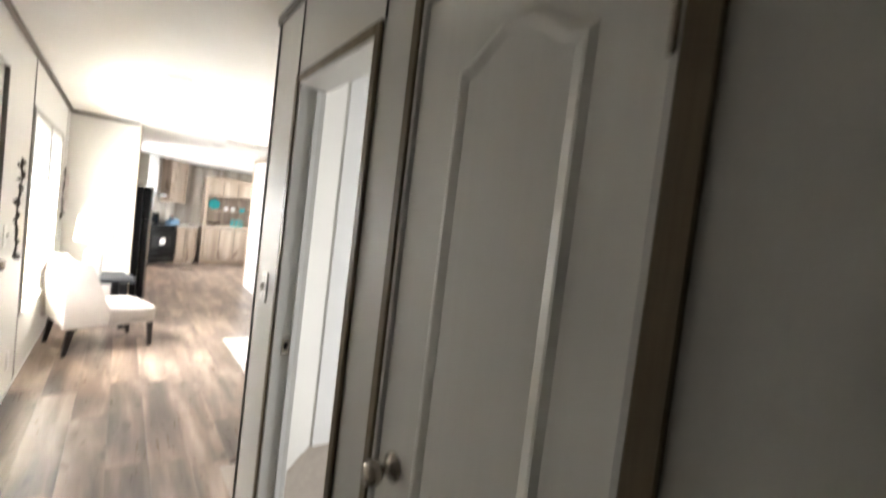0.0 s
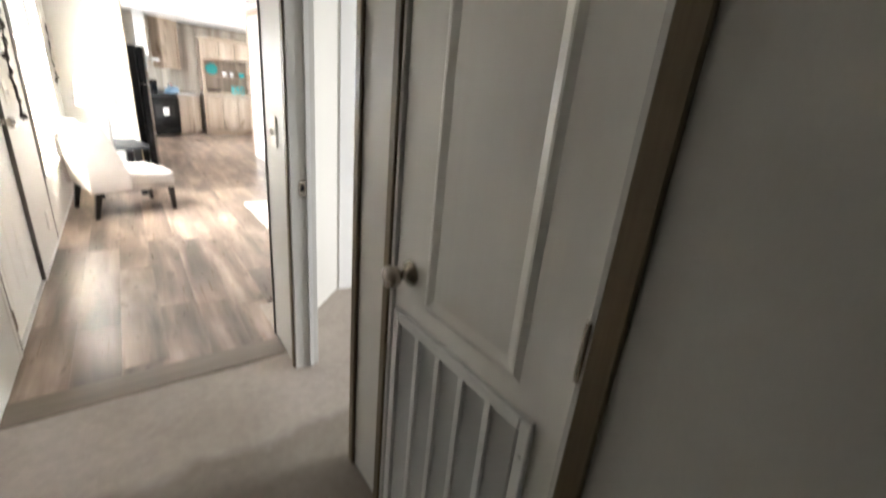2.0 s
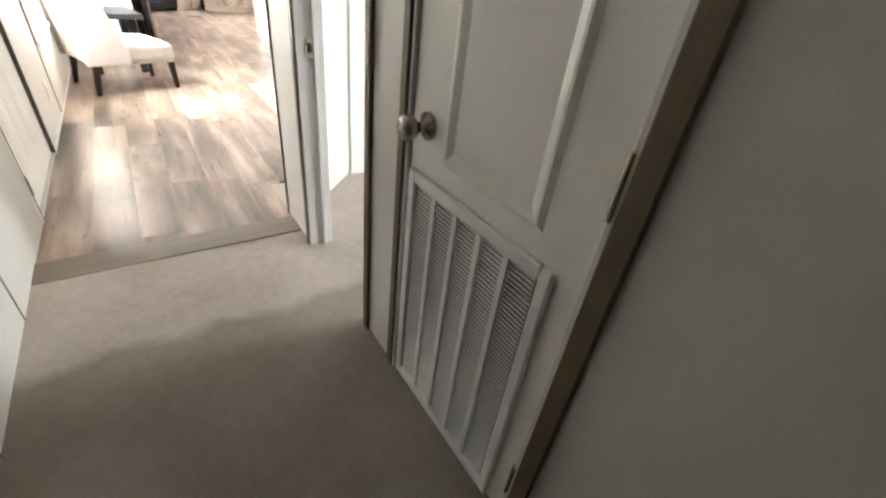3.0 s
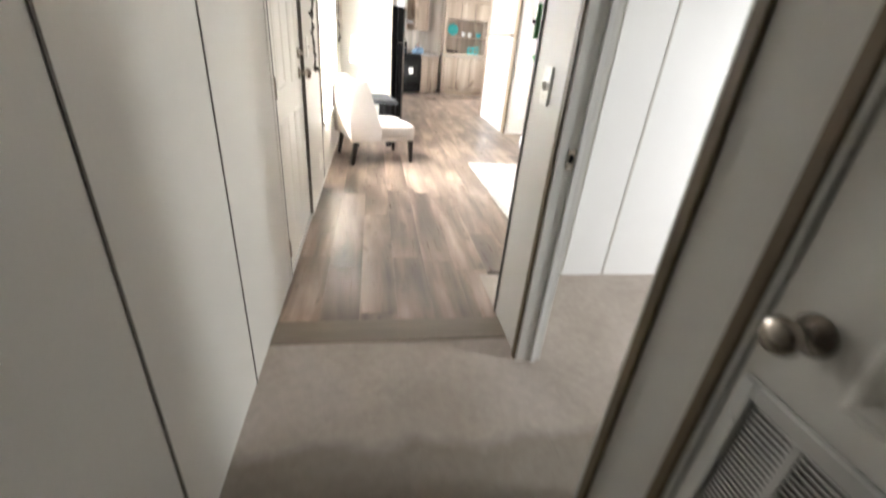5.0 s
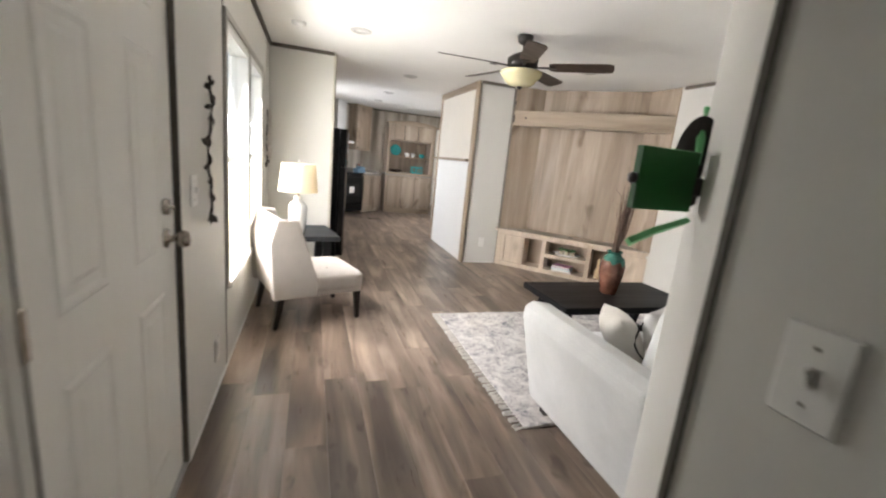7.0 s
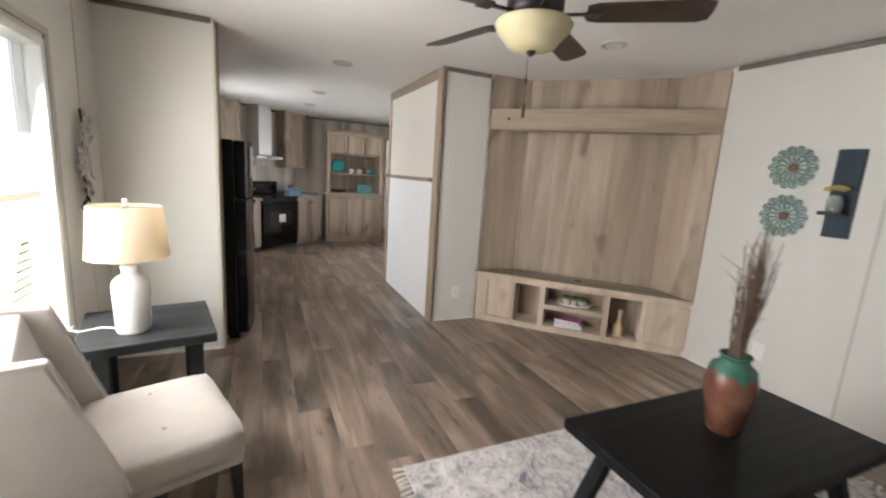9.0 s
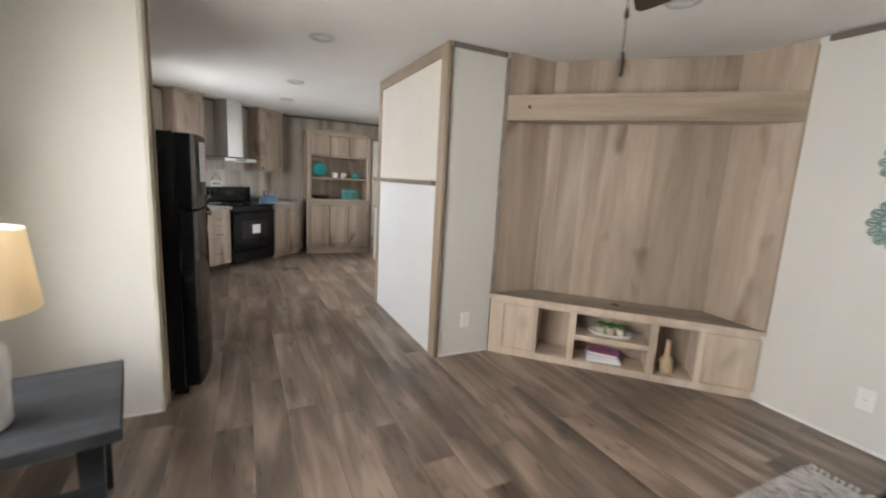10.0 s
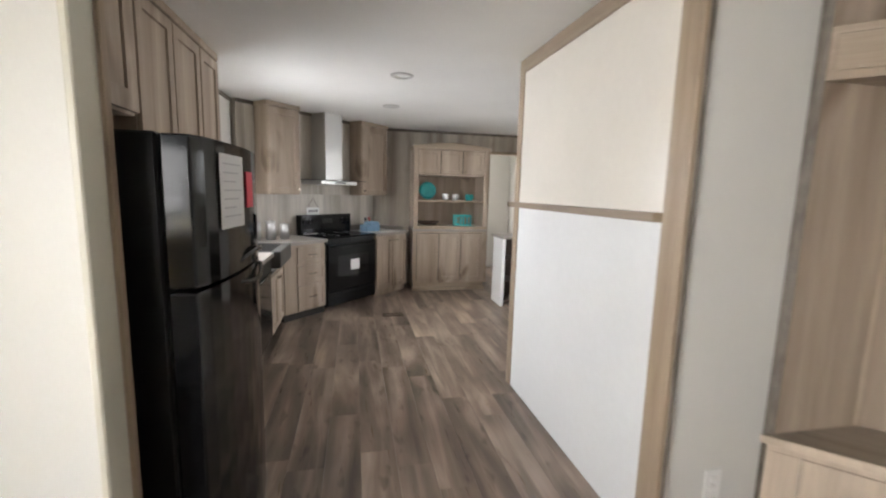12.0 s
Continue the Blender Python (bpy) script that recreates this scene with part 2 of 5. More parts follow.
def lathe(profile, steps=28, bm=None, at=(0, 0, 0)):
    """A solid of revolution about z from (radius, height) pairs."""
    bm = bm or bmesh.new()
    rings = []
    for r, z in profile:
        if r < 1e-5:
            rings.append([bm.verts.new((at[0], at[1], at[2] + z))])
        else:
            rings.append([bm.verts.new((at[0] + r * math.cos(2 * math.pi * k / steps), at[1] + r * math.sin(2 * math.pi * k / steps), at[2] + z)) for k in range(steps)])
    for a, c in zip(rings, rings[1:]):
        for k in range(steps):
            j = (k + 1) % steps
            if len(a) == 1 and len(c) > 1:
                bm.faces.new((a[0], c[k], c[j]))
            elif len(c) == 1 and len(a) > 1:
                bm.faces.new((a[k], a[j], c[0]))
            elif len(a) > 1:
                bm.faces.new((a[k], a[j], c[j], c[k]))
    return bm


def tube(points, radii, steps=6, bm=None):
    """A tapered rod along points."""
    bm = bm or bmesh.new()
    points = [Vector(p) for p in points]
    if not hasattr(radii, "__len__"):
        radii = [radii] * len(points)
    rings = []
    for i, p in enumerate(points):
        d = (points[min(i + 1, len(points) - 1)] - points[max(i - 1, 0)]).normalized()
        side = d.cross(Vector((0, 0, 1)) if abs(d.z) < 0.95 else Vector((1, 0, 0))).normalized()
        up = side.cross(d)
        rings.append([bm.verts.new(p + radii[i] * (math.cos(2 * math.pi * k / steps) * side + math.sin(2 * math.pi * k / steps) * up)) for k in range(steps)])
    for a, c in zip(rings, rings[1:]):
        for k in range(steps):
            bm.faces.new((a[k], a[(k + 1) % steps], c[(k + 1) % steps], c[k]))
    bm.faces.new(rings[0][::-1])
    bm.faces.new(rings[-1])
    return bm


def moved(bm, m):
    bmesh.ops.transform(bm, matrix=m, verts=bm.verts)
    return bm


def wall_along(axis, c0, c1, a0, a1, z1, holes=()):
    """A wall from a0 to a1 along x or y, between c0 and c1 across, with rectangular holes (a, b, low, high)."""
    cells, at = [], a0
    for a, b, low, high in sorted(holes):
        cells.append((at, a, 0, z1))
        if low > 0:
            cells.append((a, b, 0, low))
        if high < z1:
            cells.append((a, b, high, z1))
        at = b
    cells.append((at, a1, 0, z1))
    bm = bmesh.new()
    for a, b, low, high in cells:
        if axis == "y":
            add_box(bm, c0, c1, a, b, low, high)
        else:
            add_box(bm, a, b, c0, c1, low, high)
    return bm


# ---- plan of the house ----
CE = 2.165   # ceiling
XR = 3.91    # inner face of the right-hand outer wall
YB, YE = -3.3, 9.10
HX = 0.978   # hall side of the hall's inner wall
NY = 0.51    # living-room face of the wall behind the sofa

W_LIVING = [(2.06, 2.84, 0.45, 1.78), (2.90, 3.62, 0.45, 1.78)]
W_SINK = (6.42, 7.20, 1.05, 1.78)
W_DINING = (6.70, 7.90, 0.55, 1.75)
W_BED = (-1.7, -0.8, 0.65, 1.75)
D_ENTRY = (0.372, 1.250, 0.0, 1.915)
D_BED = (-0.835, -0.25, 0.0, 1.818)
D_CLOSET = (-1.606, -1.048, 0.0, 1.832)

structure(part("wall_left", wall_along("y", -0.12, 0, YB - 0.1, 8.0, CE, [D_ENTRY, *W_LIVING, W_SINK]), WALL), "pale greige vinyl-covered outer wall with battens")
structure(part("wall_hall", wall_along("y", HX, HX + 0.09, YB, 0.090, CE, [D_BED, D_CLOSET]), WALL), "pale greige vinyl-covered hall wall with two doorways")
structure(part("wall_hall_end", wall_along("x", YB - 0.1, YB, -0.12, XR + 0.12, CE), WALL), "plain greige wall closing the hall")
structure(part("wall_corner", prism([(HX, 0.090), (1.370, NY), (1.445, NY - 0.09), (HX + 0.09, 0.048)], 0, CE), WALL), "short slanting greige wall at the hall's mouth")
structure(part("wall_sofa", box(1.370, XR, NY - 0.09, NY - 0.002, 0, CE), WALL), "pale greige wall behind the sofa")
structure(part("wall_right", wall_along("y", XR, XR + 0.12, YB - 0.1, 4.4, CE, [W_BED]), WALL), "pale greige vinyl-covered outer wall with battens")
structure(part("wall_right_dining", wall_along("y", XR, XR + 0.12, 4.4, YE + 0.12, CE, [W_DINING]), WALL), "pale greige outer wall beside the dining space")
structure(part("wall_fridge", box(0, 0.612, 4.257, 4.335, 0, CE, 0.003), WALL), "short pale greige wall beside the refrigerator")
structure(part("wall_end", wall_along("x", YE, YE + 0.1, 1.2, XR, CE, [(3.10, 3.72, 0, 1.88)]), OAK_WASH), "rustic oak panelled end wall of the kitchen")
structure(part("wall_range", prism([(-0.02, 7.76), (0.06, 7.68), (1.42, 9.04), (1.34, 9.12), (1.2, 9.2), (-0.1, 7.9)], 0, CE), OAK_WASH), "slanting rustic oak panelled wall behind the range")
structure(part("wall_pantry", boxes([(2.244, XR, 4.404, 5.87, 0, CE)]), WALL), "pale greige pantry block between living room and dining space")
structure(part("wall_closet", boxes([(HX + 0.09, 1.75, -1.85, -1.80, 0, CE), (HX + 0.09, 1.75, -1.06, -1.01, 0, CE), (1.70, 1.75, -1.80, -1.06, 0, CE)]), WALL_BED), "plain closet walls")
structure(part("wall_bedroom", box(1.46, XR - 0.002, NY - 0.098, NY - 0.092, 0, CE), WALL_BED), "bright white vinyl bedroom wall")
structure(part("wall_utility", boxes([(2.7, 2.75, YE + 0.1, 10.4, 0, CE), (2.7, XR + 0.12, 10.4, 10.45, 0, CE), (XR, XR + 0.05, YE + 0.12, 10.4, 0, CE)]), WALL_BED), "white walls of the utility room")
structure(part("ceiling", box(-0.12, XR + 0.17, YB - 0.1, 10.45, CE, CE + 0.08), CEIL), "flat white textured ceiling")
structure(part("subfloor", box(-0.12, XR + 0.17, YB - 0.1, 10.45, -0.12, -0.012), DARK_BASE_AND_SHADE), "dark floor deck under the planks", "floor")

# added sheet that glows so the view through the windows burns out white
GLOW, gn, gl, gb = material("bright_overcast_haze", (0.8, 0.8, 0.8), 1.0)
gb.inputs["Emission Color"].default_value = (0.98, 0.99, 1.0, 1)
gb.inputs["Emission Strength"].default_value = 2.6
structure(part("backdrop", box(-4.05, -4.0, -8, 18, -0.70, 5.0), GLOW), "plain bright white haze outside the windows", "backdrop")


# ---- shapes shared by doors, cabinets and fittings ----
def embossed(outline, steps, y=0.0):
    """A moulding on an upright plane that looks along -y: an outline of (x, z) and inset steps of (width, rise)."""
    bm = bmesh.new()
    f = bm.faces.new([bm.verts.new((x, y, z)) for x, z in outline])
    bm.normal_update()
    if f.normal.y > 0:
        f.normal_flip()
    for width, rise in steps:
        bmesh.ops.inset_individual(bm, faces=[f], thickness=width, depth=rise, use_even_offset=True)
    return bm


def rect(x0, x1, z0, z1):
    return [(x0, z0), (x1, z0), (x1, z1), (x0, z1)]


def shaker(w, h, t=0.018, rail=0.045):
    """A cabinet front: a frame round a recessed field, its back at y = 0 and its face at y = -t."""
    bm = box(0, w, -t, 0, 0, h, 0.002)
    face = min((f for f in bm.faces if f.normal.y < -0.9), key=lambda f: f.calc_center_median().y)
    bmesh.ops.inset_region(bm, faces=[face], thickness=rail, depth=0, use_even_offset=True)
    bmesh.ops.inset_region(bm, faces=[face], thickness=0.003, depth=-0.010, use_even_offset=True)
    return bm


def put(bm, x=0, y=0, z=0, rz=0, rx=0, ry=0):
    return moved(bm, pose(x, y, z, rx, ry, rz))


def round_knob(r=0.014, depth=0.025):
    """A small cabinet knob that stands out along -y."""
    return put(lathe([(0, 0), (r * 0.9, 0), (r * 0.45, depth * 0.35), (r * 0.5, depth * 0.5), (r, depth * 0.75), (r * 0.8, depth), (0, depth)], 12), rx=90)


def bar_pull(w=0.09):
    return boxes([(-w / 2, w / 2, -0.026, -0.018, -0.005, 0.005), (-w / 2, -w / 2 + 0.01, -0.02, 0, -0.004, 0.004), (w / 2 - 0.01, w / 2, -0.02, 0, -0.004, 0.004)])


# ---- trims of the shell ----
def strip(name, rows, mat, label, b=0.003):
    for r in rows:
        structure(part(name, box(*r, b=b), mat), label, "trim")


strip("crown_trim", [
    (0.0, 0.022, YB, 4.255, CE - 0.034, CE - 0.002), (0.022, 0.600, 4.238, 4.257, CE - 0.034, CE - 0.002),
    (HX - 0.018, HX, YB, 0.08, CE - 0.030, CE - 0.002), (XR - 0.022, XR, NY, 3.11, CE - 0.034, CE - 0.002),
    (1.39, XR - 0.022, NY, NY + 0.02, CE - 0.034, CE - 0.002), (2.262, 2.68, 4.386, 4.404, CE - 0.034, CE - 0.002),
    (1.38, XR, YE - 0.022, YE, CE - 0.034, CE - 0.002), (0.0, 0.022, 6.30, 7.70, CE - 0.034, CE - 0.002)], TRIM, "dark greige crown trim")
structure(part("crown_trim", prism([(0.06, 7.68), (0.075, 7.665), (1.435, 9.025), (1.42, 9.04)], CE - 0.034, CE - 0.002), TRIM), "dark greige crown trim", "trim")
structure(part("crown_trim", prism([(HX, 0.090), (HX - 0.014, 0.100), (1.360, 0.525), (1.370, NY)], CE - 0.034, CE - 0.002), TRIM), "dark greige crown trim", "trim")
BATTEN = painted("batten_vinyl", (0.50, 0.485, 0.45), 0.5, 120, 0.1, 0.04)
SEAM = painted("dark_seam", (0.10, 0.09, 0.075), 0.6)
strip("batten", [
    (0, 0.003, -0.859, -0.852, 0, CE - 0.034), (0, 0.003, -0.320, -0.315, 0, CE - 0.034), (0, 0.004, 1.99, 1.998, 0, CE - 0.034),
    (HX - 0.004, HX, -0.217, -0.211, 1.85, CE - 0.03), (HX - 0.004, HX, -0.874, -0.868, 1.85, CE - 0.03), (HX - 0.004, HX, -1.018, -1.012, 1.862, CE - 0.03)], SEAM, "narrow dark seam strip between wall panels", 0)
strip("batten", [
    (0, 0.003, -2.2, -2.185, 0, CE - 0.034), (0, 0.003, 3.98, 3.99, 0, CE - 0.034),
    (XR - 0.003, XR, 0.99, 1.005, 0, CE - 0.034), (XR - 0.003, XR, 2.208, 2.224, 0, CE - 0.034), (1.697, 1.708, NY - 0.101, NY - 0.098, 0, CE), (2.90, 2.911, NY - 0.101, NY - 0.098, 0, CE)], BATTEN, "narrow vinyl batten between wall panels", 0)
strip("corner_bead", [(HX - 0.006, HX + 0.006, 0.077, 0.090, 0, CE - 0.03)], SEAM, "dark edge bead on the wall corner", 0)
strip("corner_bead", [(0.600, 0.619, 4.245, 4.338, 0, CE - 0.036)], painted("pale_bead", (0.58, 0.56, 0.47), 0.4), "pale edge bead on the wall end", 0.004)
strip("baseboard", [(0, 0.006, 1.24, 4.25, 0, 0.018), (0.006, 0.60, 4.249, 4.257, 0, 0.018), (XR - 0.006, XR, NY, 3.11, 0, 0.018), (2.262, 2.68, 4.398, 4.404, 0, 0.018)], WHITE, "thin white base trim", 0)


def doorway(name, a0, a1, top, x_face, x_back, casing_mat, w=0.042, near=0.0):
    """Casing on the hall face of an opening in the hall wall, and a painted lining inside it."""
    for y0, y1 in ((a0 - (near or w), a0), (a1, a1 + w)):
        structure(part("casing", box(x_face - 0.012, x_face, y0, y1, 0, top + w, 0.003), casing_mat), "taupe wood-grain door casing", "trim")
    structure(part("casing", box(x_face - 0.012, x_face, a0, a1, top, top + w, 0.003), casing_mat), "taupe wood-grain door casing", "trim")
    for y0, y1 in ((a0, a0 + 0.012), (a1 - 0.012, a1)):
        structure(part("jamb", box(x_face - 0.006, x_back + 0.006, y0, y1, 0, top, 0.002), JAMB), "off-white painted door jamb", "trim")
    structure(part("jamb", box(x_face - 0.006, x_back + 0.006, a0 + 0.012, a1 - 0.012, top - 0.012, top, 0.002), JAMB), "off-white painted door jamb", "trim")


doorway("bedroom", -0.835, -0.25, 1.818, HX, HX + 0.09, CASING, 0.030)
doorway("closet", -1.606, -1.048, 1.832, HX, HX + 0.09, CASING, 0.028, 0.042)
structure(part("stop_trim", boxes([(HX + 0.055, HX + 0.072, -0.273, -0.262, 0, 1.80)]), WHITE), "white door stop on the jamb", "trim")
strike = thing("strike_plate", (HX + 0.040, -0.2623, 0.833), "satin nickel strike plate on the door jamb", "strike plate")
part("plate", box(-0.014, 0.014, -0.0025, 0, -0.032, 0.032, 0.001), NICKEL, strike)
# black patch on the plate for the shade inside the latch hole
part("latch_hole", box(-0.007, 0.007, -0.004, -0.002, -0.014, 0.014), BLACKMATT, strike, "black patch painting the latch hole's shade")


# ---- doors ----
def hinge(parent, x, y, z, ry=90):
    h = part("hinge", boxes([(x - 0.004, x + 0.006, y - 0.009, y + 0.009, z - 0.045, z + 0.045)], 0.002), NICKEL, parent, "satin nickel hinge")
    part("hinge_pin", put(lathe([(0, -0.049), (0.005, -0.049), (0.005, 0.049), (0, 0.049)], 10), x - 0.006, y, z), NICKEL, h)
    return h


def knob_set(parent, x, y, z, way):
    """A door knob on a rose that stands out along x, toward way."""
    k = part("door_knob", put(lathe([(0, 0), (0.030, 0), (0.030, 0.006), (0.012, 0.012), (0.011, 0.030), (0.022, 0.038), (0.028, 0.052), (0.023, 0.066), (0, 0.070)], 20), x, y, z, ry=90 * way), NICKEL, parent, "round satin nickel knob", True)
    return k


closet = thing("door_closet", (HX + 0.004, -1.327, 0), "off-white moulded closet door, shut, with an arched panel", "door", kind="structure")
part("slab", box(0, 0.035, -0.266, 0.266, 0.012, 1.819, 0.003), DOORPAINT, closet)
arch = [(x + 0.012, z) for x, z in ((-0.150, 0.765), (0.150, 0.765), (0.150, 1.648), (0.110, 1.660), (0.068, 1.692), (0.034, 1.712), (-0.034, 1.712), (-0.068, 1.692), (-0.110, 1.660), (-0.150, 1.648))]
part("moulded_panel", put(embossed(arch, [(0.012, 0.0065), (0.006, 0.0), (0.018, -0.006)]), rz=-90), DOORPAINT, closet, "raised arched door panel")
knob_set(closet, -0.001, 0.200, 0.829, -1)
hinge(closet, -0.004, -0.269, 0.896)
hinge(closet, -0.004, -0.269, 1.619)
hinge(closet, -0.004, -0.269, 0.18)
GY0, GY1, GZ = -0.214, 0.248, 0.718
grille = part("return_air_grille", boxes([(-0.014, 0, GY0, GY0 + 0.026, 0.022, GZ), (-0.014, 0, GY1 - 0.026, GY1, 0.022, GZ), (-0.014, 0, GY0 + 0.026, GY1 - 0.026, 0.022, 0.052), (-0.014, 0, GY0 + 0.026, GY1 - 0.026, GZ - 0.030, GZ)], 0.003), WHITE, closet, "white stamped metal return-air grille")
GSTEP = (GY1 - GY0 - 0.052) / 5
for k in range(5):
    y0 = GY0 + 0.026 + k * GSTEP
    if k:
        part("rib", box(-0.012, 0, y0 - 0.009, y0 + 0.009, 0.052, GZ - 0.030, 0.002), WHITE, grille)
    lou = bmesh.new()
    for j in range(58):
        add_box(lou, -0.006, 0.006, y0 + 0.009, y0 + GSTEP - 0.009, -0.0012, 0.0012, m=pose(-0.005, 0, 0.058 + j * 0.0109, 0, 52, 0))
    tagged(part("louvres", lou, WHITE, grille), kind="stuff")
# grey sheet on the slab, coloured as the shade behind the louvres
part("duct_shadow", box(-0.0030, -0.0012, GY0 + 0.026, GY1 - 0.026, 0.052, GZ - 0.030), painted("grille_dark", (0.34, 0.34, 0.33), 0.8), grille, "grey sheet behind the louvres for the duct's shade")
for y, z in ((GY0 + 0.013, 0.10), (GY0 + 0.013, 0.64), (GY1 - 0.013, 0.10), (GY1 - 0.013, 0.64)):
    part("screw", put(lathe([(0, 0), (0.005, 0), (0.004, 0.002), (0, 0.0025)], 10), -0.014, y, z, ry=-90), WHITE, grille)

entry = thing("door_entry", (-0.014, 0.811, 0), "off-white six-panel entry door, shut", "door", kind="structure")
part("slab", box(-0.042, 0, -0.413, 0.413, 0.012, 1.895, 0.003), DOORPAINT, entry)
for y0, y1 in ((-0.283, -0.080), (0.080, 0.283)):
    for z0, z1 in ((0.16, 0.74), (0.88, 1.44), (1.55, 1.76)):
        part("door_panel", put(embossed(rect(-y1, -y0, z0, z1), [(0.008, 0.0045), (0.008, 0.0), (0.012, -0.004), (0.02, 0.0), (0.012, 0.0025)]), rz=90), DOORPAINT, entry)
knob_set(entry, 0, 0.315, 0.905, 1)
part("deadbolt", put(lathe([(0, 0), (0.026, 0), (0.024, 0.012), (0.008, 0.014), (0.007, 0.028), (0, 0.03)], 18), 0, 0.315, 1.005, ry=90), NICKEL, entry, "satin nickel deadbolt", True)
for z in (0.17, 0.905, 1.62):
    h = part("hinge", box(0.0, 0.025, -0.424, -0.409, z - 0.045, z + 0.045, 0.003), NICKEL, entry, "satin nickel hinge")
for y0, y1 in ((-0.456, -0.417), (0.417, 0.456)):
    part("door_frame", box(-0.10, 0.018, y0, y1, 0, 1.935, 0.003), WALL, entry)
part("door_frame", box(-0.10, 0.022, -0.417, 0.417, 1.898, 1.935, 0.003), WALL, entry)
# dark strips, proud of the frame, paint the shade of the door's gaps
for y in (-0.415, 0.415):
    part("weather_seal", box(-0.05, 0.0195, y - 0.0035, y + 0.0035, 0.012, 1.90), SEAM, entry, "dark strip painting the shaded gap beside the door")
part("sill", box(-0.11, 0.015, -0.417, 0.417, 0, 0.012, 0.002), STEEL, entry, "metal door sill")


# ---- windows ----
GLASS, gn, gl, gb = material("window_glass", (1, 1, 1), 0.02)
gb.inputs["Transmission Weight"].default_value, gb.inputs["IOR"].default_value = 1.0, 1.05
VINYL = painted("window_vinyl", (0.80, 0.80, 0.78), 0.35, 40, 0.03, 0.02)
SLAT, sn, sl, sb = material("blind_slat", (0.88, 0.84, 0.73), 0.5)
s_tr = sn.new("ShaderNodeBsdfTranslucent")
s_tr.inputs[0].default_value = (0.92, 0.87, 0.72, 1)
s_mix = sn.new("ShaderNodeMixShader")
s_mix.inputs[0].default_value = 0.75
sl.new(sb.outputs[0], s_mix.inputs[1])
sl.new(s_tr.outputs[0], s_mix.inputs[2])
sl.new(s_mix.outputs[0], sn["Material Output"].inputs[0])


def window(name, y0, y1, z0, z1, x_in, way, blinds=True):
    """A double-hung window in an outer wall along y; way is +1 where the room lies toward +x."""
    w = thing(name, (x_in, (y0 + y1) / 2, z0), "white vinyl double-hung window", "window", rz=0 if way > 0 else 180, kind="structure")
    h, d = z1 - z0, (y1 - y0) / 2
    for a in ((-0.10, 0.006, -d, -d + 0.035, 0, h), (-0.10, 0.006, d - 0.035, d, 0, h), (-0.10, 0.006, -d + 0.035, d - 0.035, h - 0.035, h)):
        part("window_frame", box(*a, b=0.003), VINYL, w)
    part("window_sill", box(-0.10, 0.022, -d, d, -0.02, 0.012, 0.004), VINYL, w)
    part("meeting_rail", box(-0.075, -0.045, -d + 0.035, d - 0.035, h * 0.48, h * 0.48 + 0.035, 0.003), VINYL, w)
    for za, zb in ((0.012, h * 0.48), (h * 0.48 + 0.035, h - 0.035)):
        p = part("pane", box(-0.062, -0.058, -d + 0.035, d - 0.035, za, zb), GLASS, w)
        p.visible_shadow = False
    if blinds:
        one = None
        for k in range(18):
            zc = 0.04 + k * h * 0.026
            s = part("blind_slat", put(box(-0.011, 0.011, -d + 0.04, d - 0.04, -0.0008, 0.0008), -0.02, 0, 0, ry=35), SLAT, w) if one is None else new("blind_slat", one)
            one = s.data
            s.parent = w
            s.matrix_basis = pose(0, 0, zc * U, 0, 0, 0)
    return w


for k, (a, b, c, d) in enumerate(W_LIVING):
    window("window_%d" % (k + 1), a, b, c, d, 0.0, 1)
window("window_3", *W_SINK, 0.0, 1, False)
window("window_4", *W_DINING, XR, -1, False)
window("window_5", *W_BED, XR, -1, False)
strip("window_casing", [(0, 0.012, 2.022, 2.058, 0.44, 1.80), (0, 0.012, 3.622, 3.658, 0.44, 1.80), (0, 0.012, 2.022, 3.658, 1.80, 1.835), (0, 0.010, 2.842, 2.898, 0.45, 1.80)], painted("window_casing", (0.42, 0.40, 0.36), 0.5, 60, 0.1, 0.05), "greige window casing")

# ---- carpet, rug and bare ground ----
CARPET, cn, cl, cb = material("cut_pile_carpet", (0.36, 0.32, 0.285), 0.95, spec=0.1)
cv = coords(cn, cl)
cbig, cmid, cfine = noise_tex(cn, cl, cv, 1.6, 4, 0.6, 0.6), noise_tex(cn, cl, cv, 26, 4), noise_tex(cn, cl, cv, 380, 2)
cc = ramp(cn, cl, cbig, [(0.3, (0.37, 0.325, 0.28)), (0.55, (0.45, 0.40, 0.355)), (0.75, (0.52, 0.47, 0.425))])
# the carpet's colour turns darker past a wavy edge that runs across it
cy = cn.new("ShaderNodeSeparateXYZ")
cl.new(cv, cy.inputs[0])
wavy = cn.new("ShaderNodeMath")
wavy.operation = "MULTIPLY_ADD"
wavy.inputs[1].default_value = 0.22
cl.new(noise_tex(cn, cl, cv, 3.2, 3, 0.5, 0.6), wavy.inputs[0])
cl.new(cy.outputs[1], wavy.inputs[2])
past_edge = cn.new("ShaderNodeMath")
past_edge.operation = "MULTIPLY_ADD"
past_edge.inputs[1].default_value, past_edge.inputs[2].default_value = 0.5, 1.0
cl.new(wavy.outputs[0], past_edge.inputs[0])
cc = mix(cn, cl, cc, ramp(cn, cl, past_edge.outputs[0], [(0.722, (0.66, 0.65, 0.63)), (0.750, (1.04, 1.03, 1.03))]), 1.0, "MULTIPLY")
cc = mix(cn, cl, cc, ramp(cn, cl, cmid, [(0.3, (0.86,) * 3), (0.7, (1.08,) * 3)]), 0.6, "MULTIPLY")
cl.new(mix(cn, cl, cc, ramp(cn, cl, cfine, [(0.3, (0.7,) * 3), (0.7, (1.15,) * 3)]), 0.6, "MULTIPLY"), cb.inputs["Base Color"])
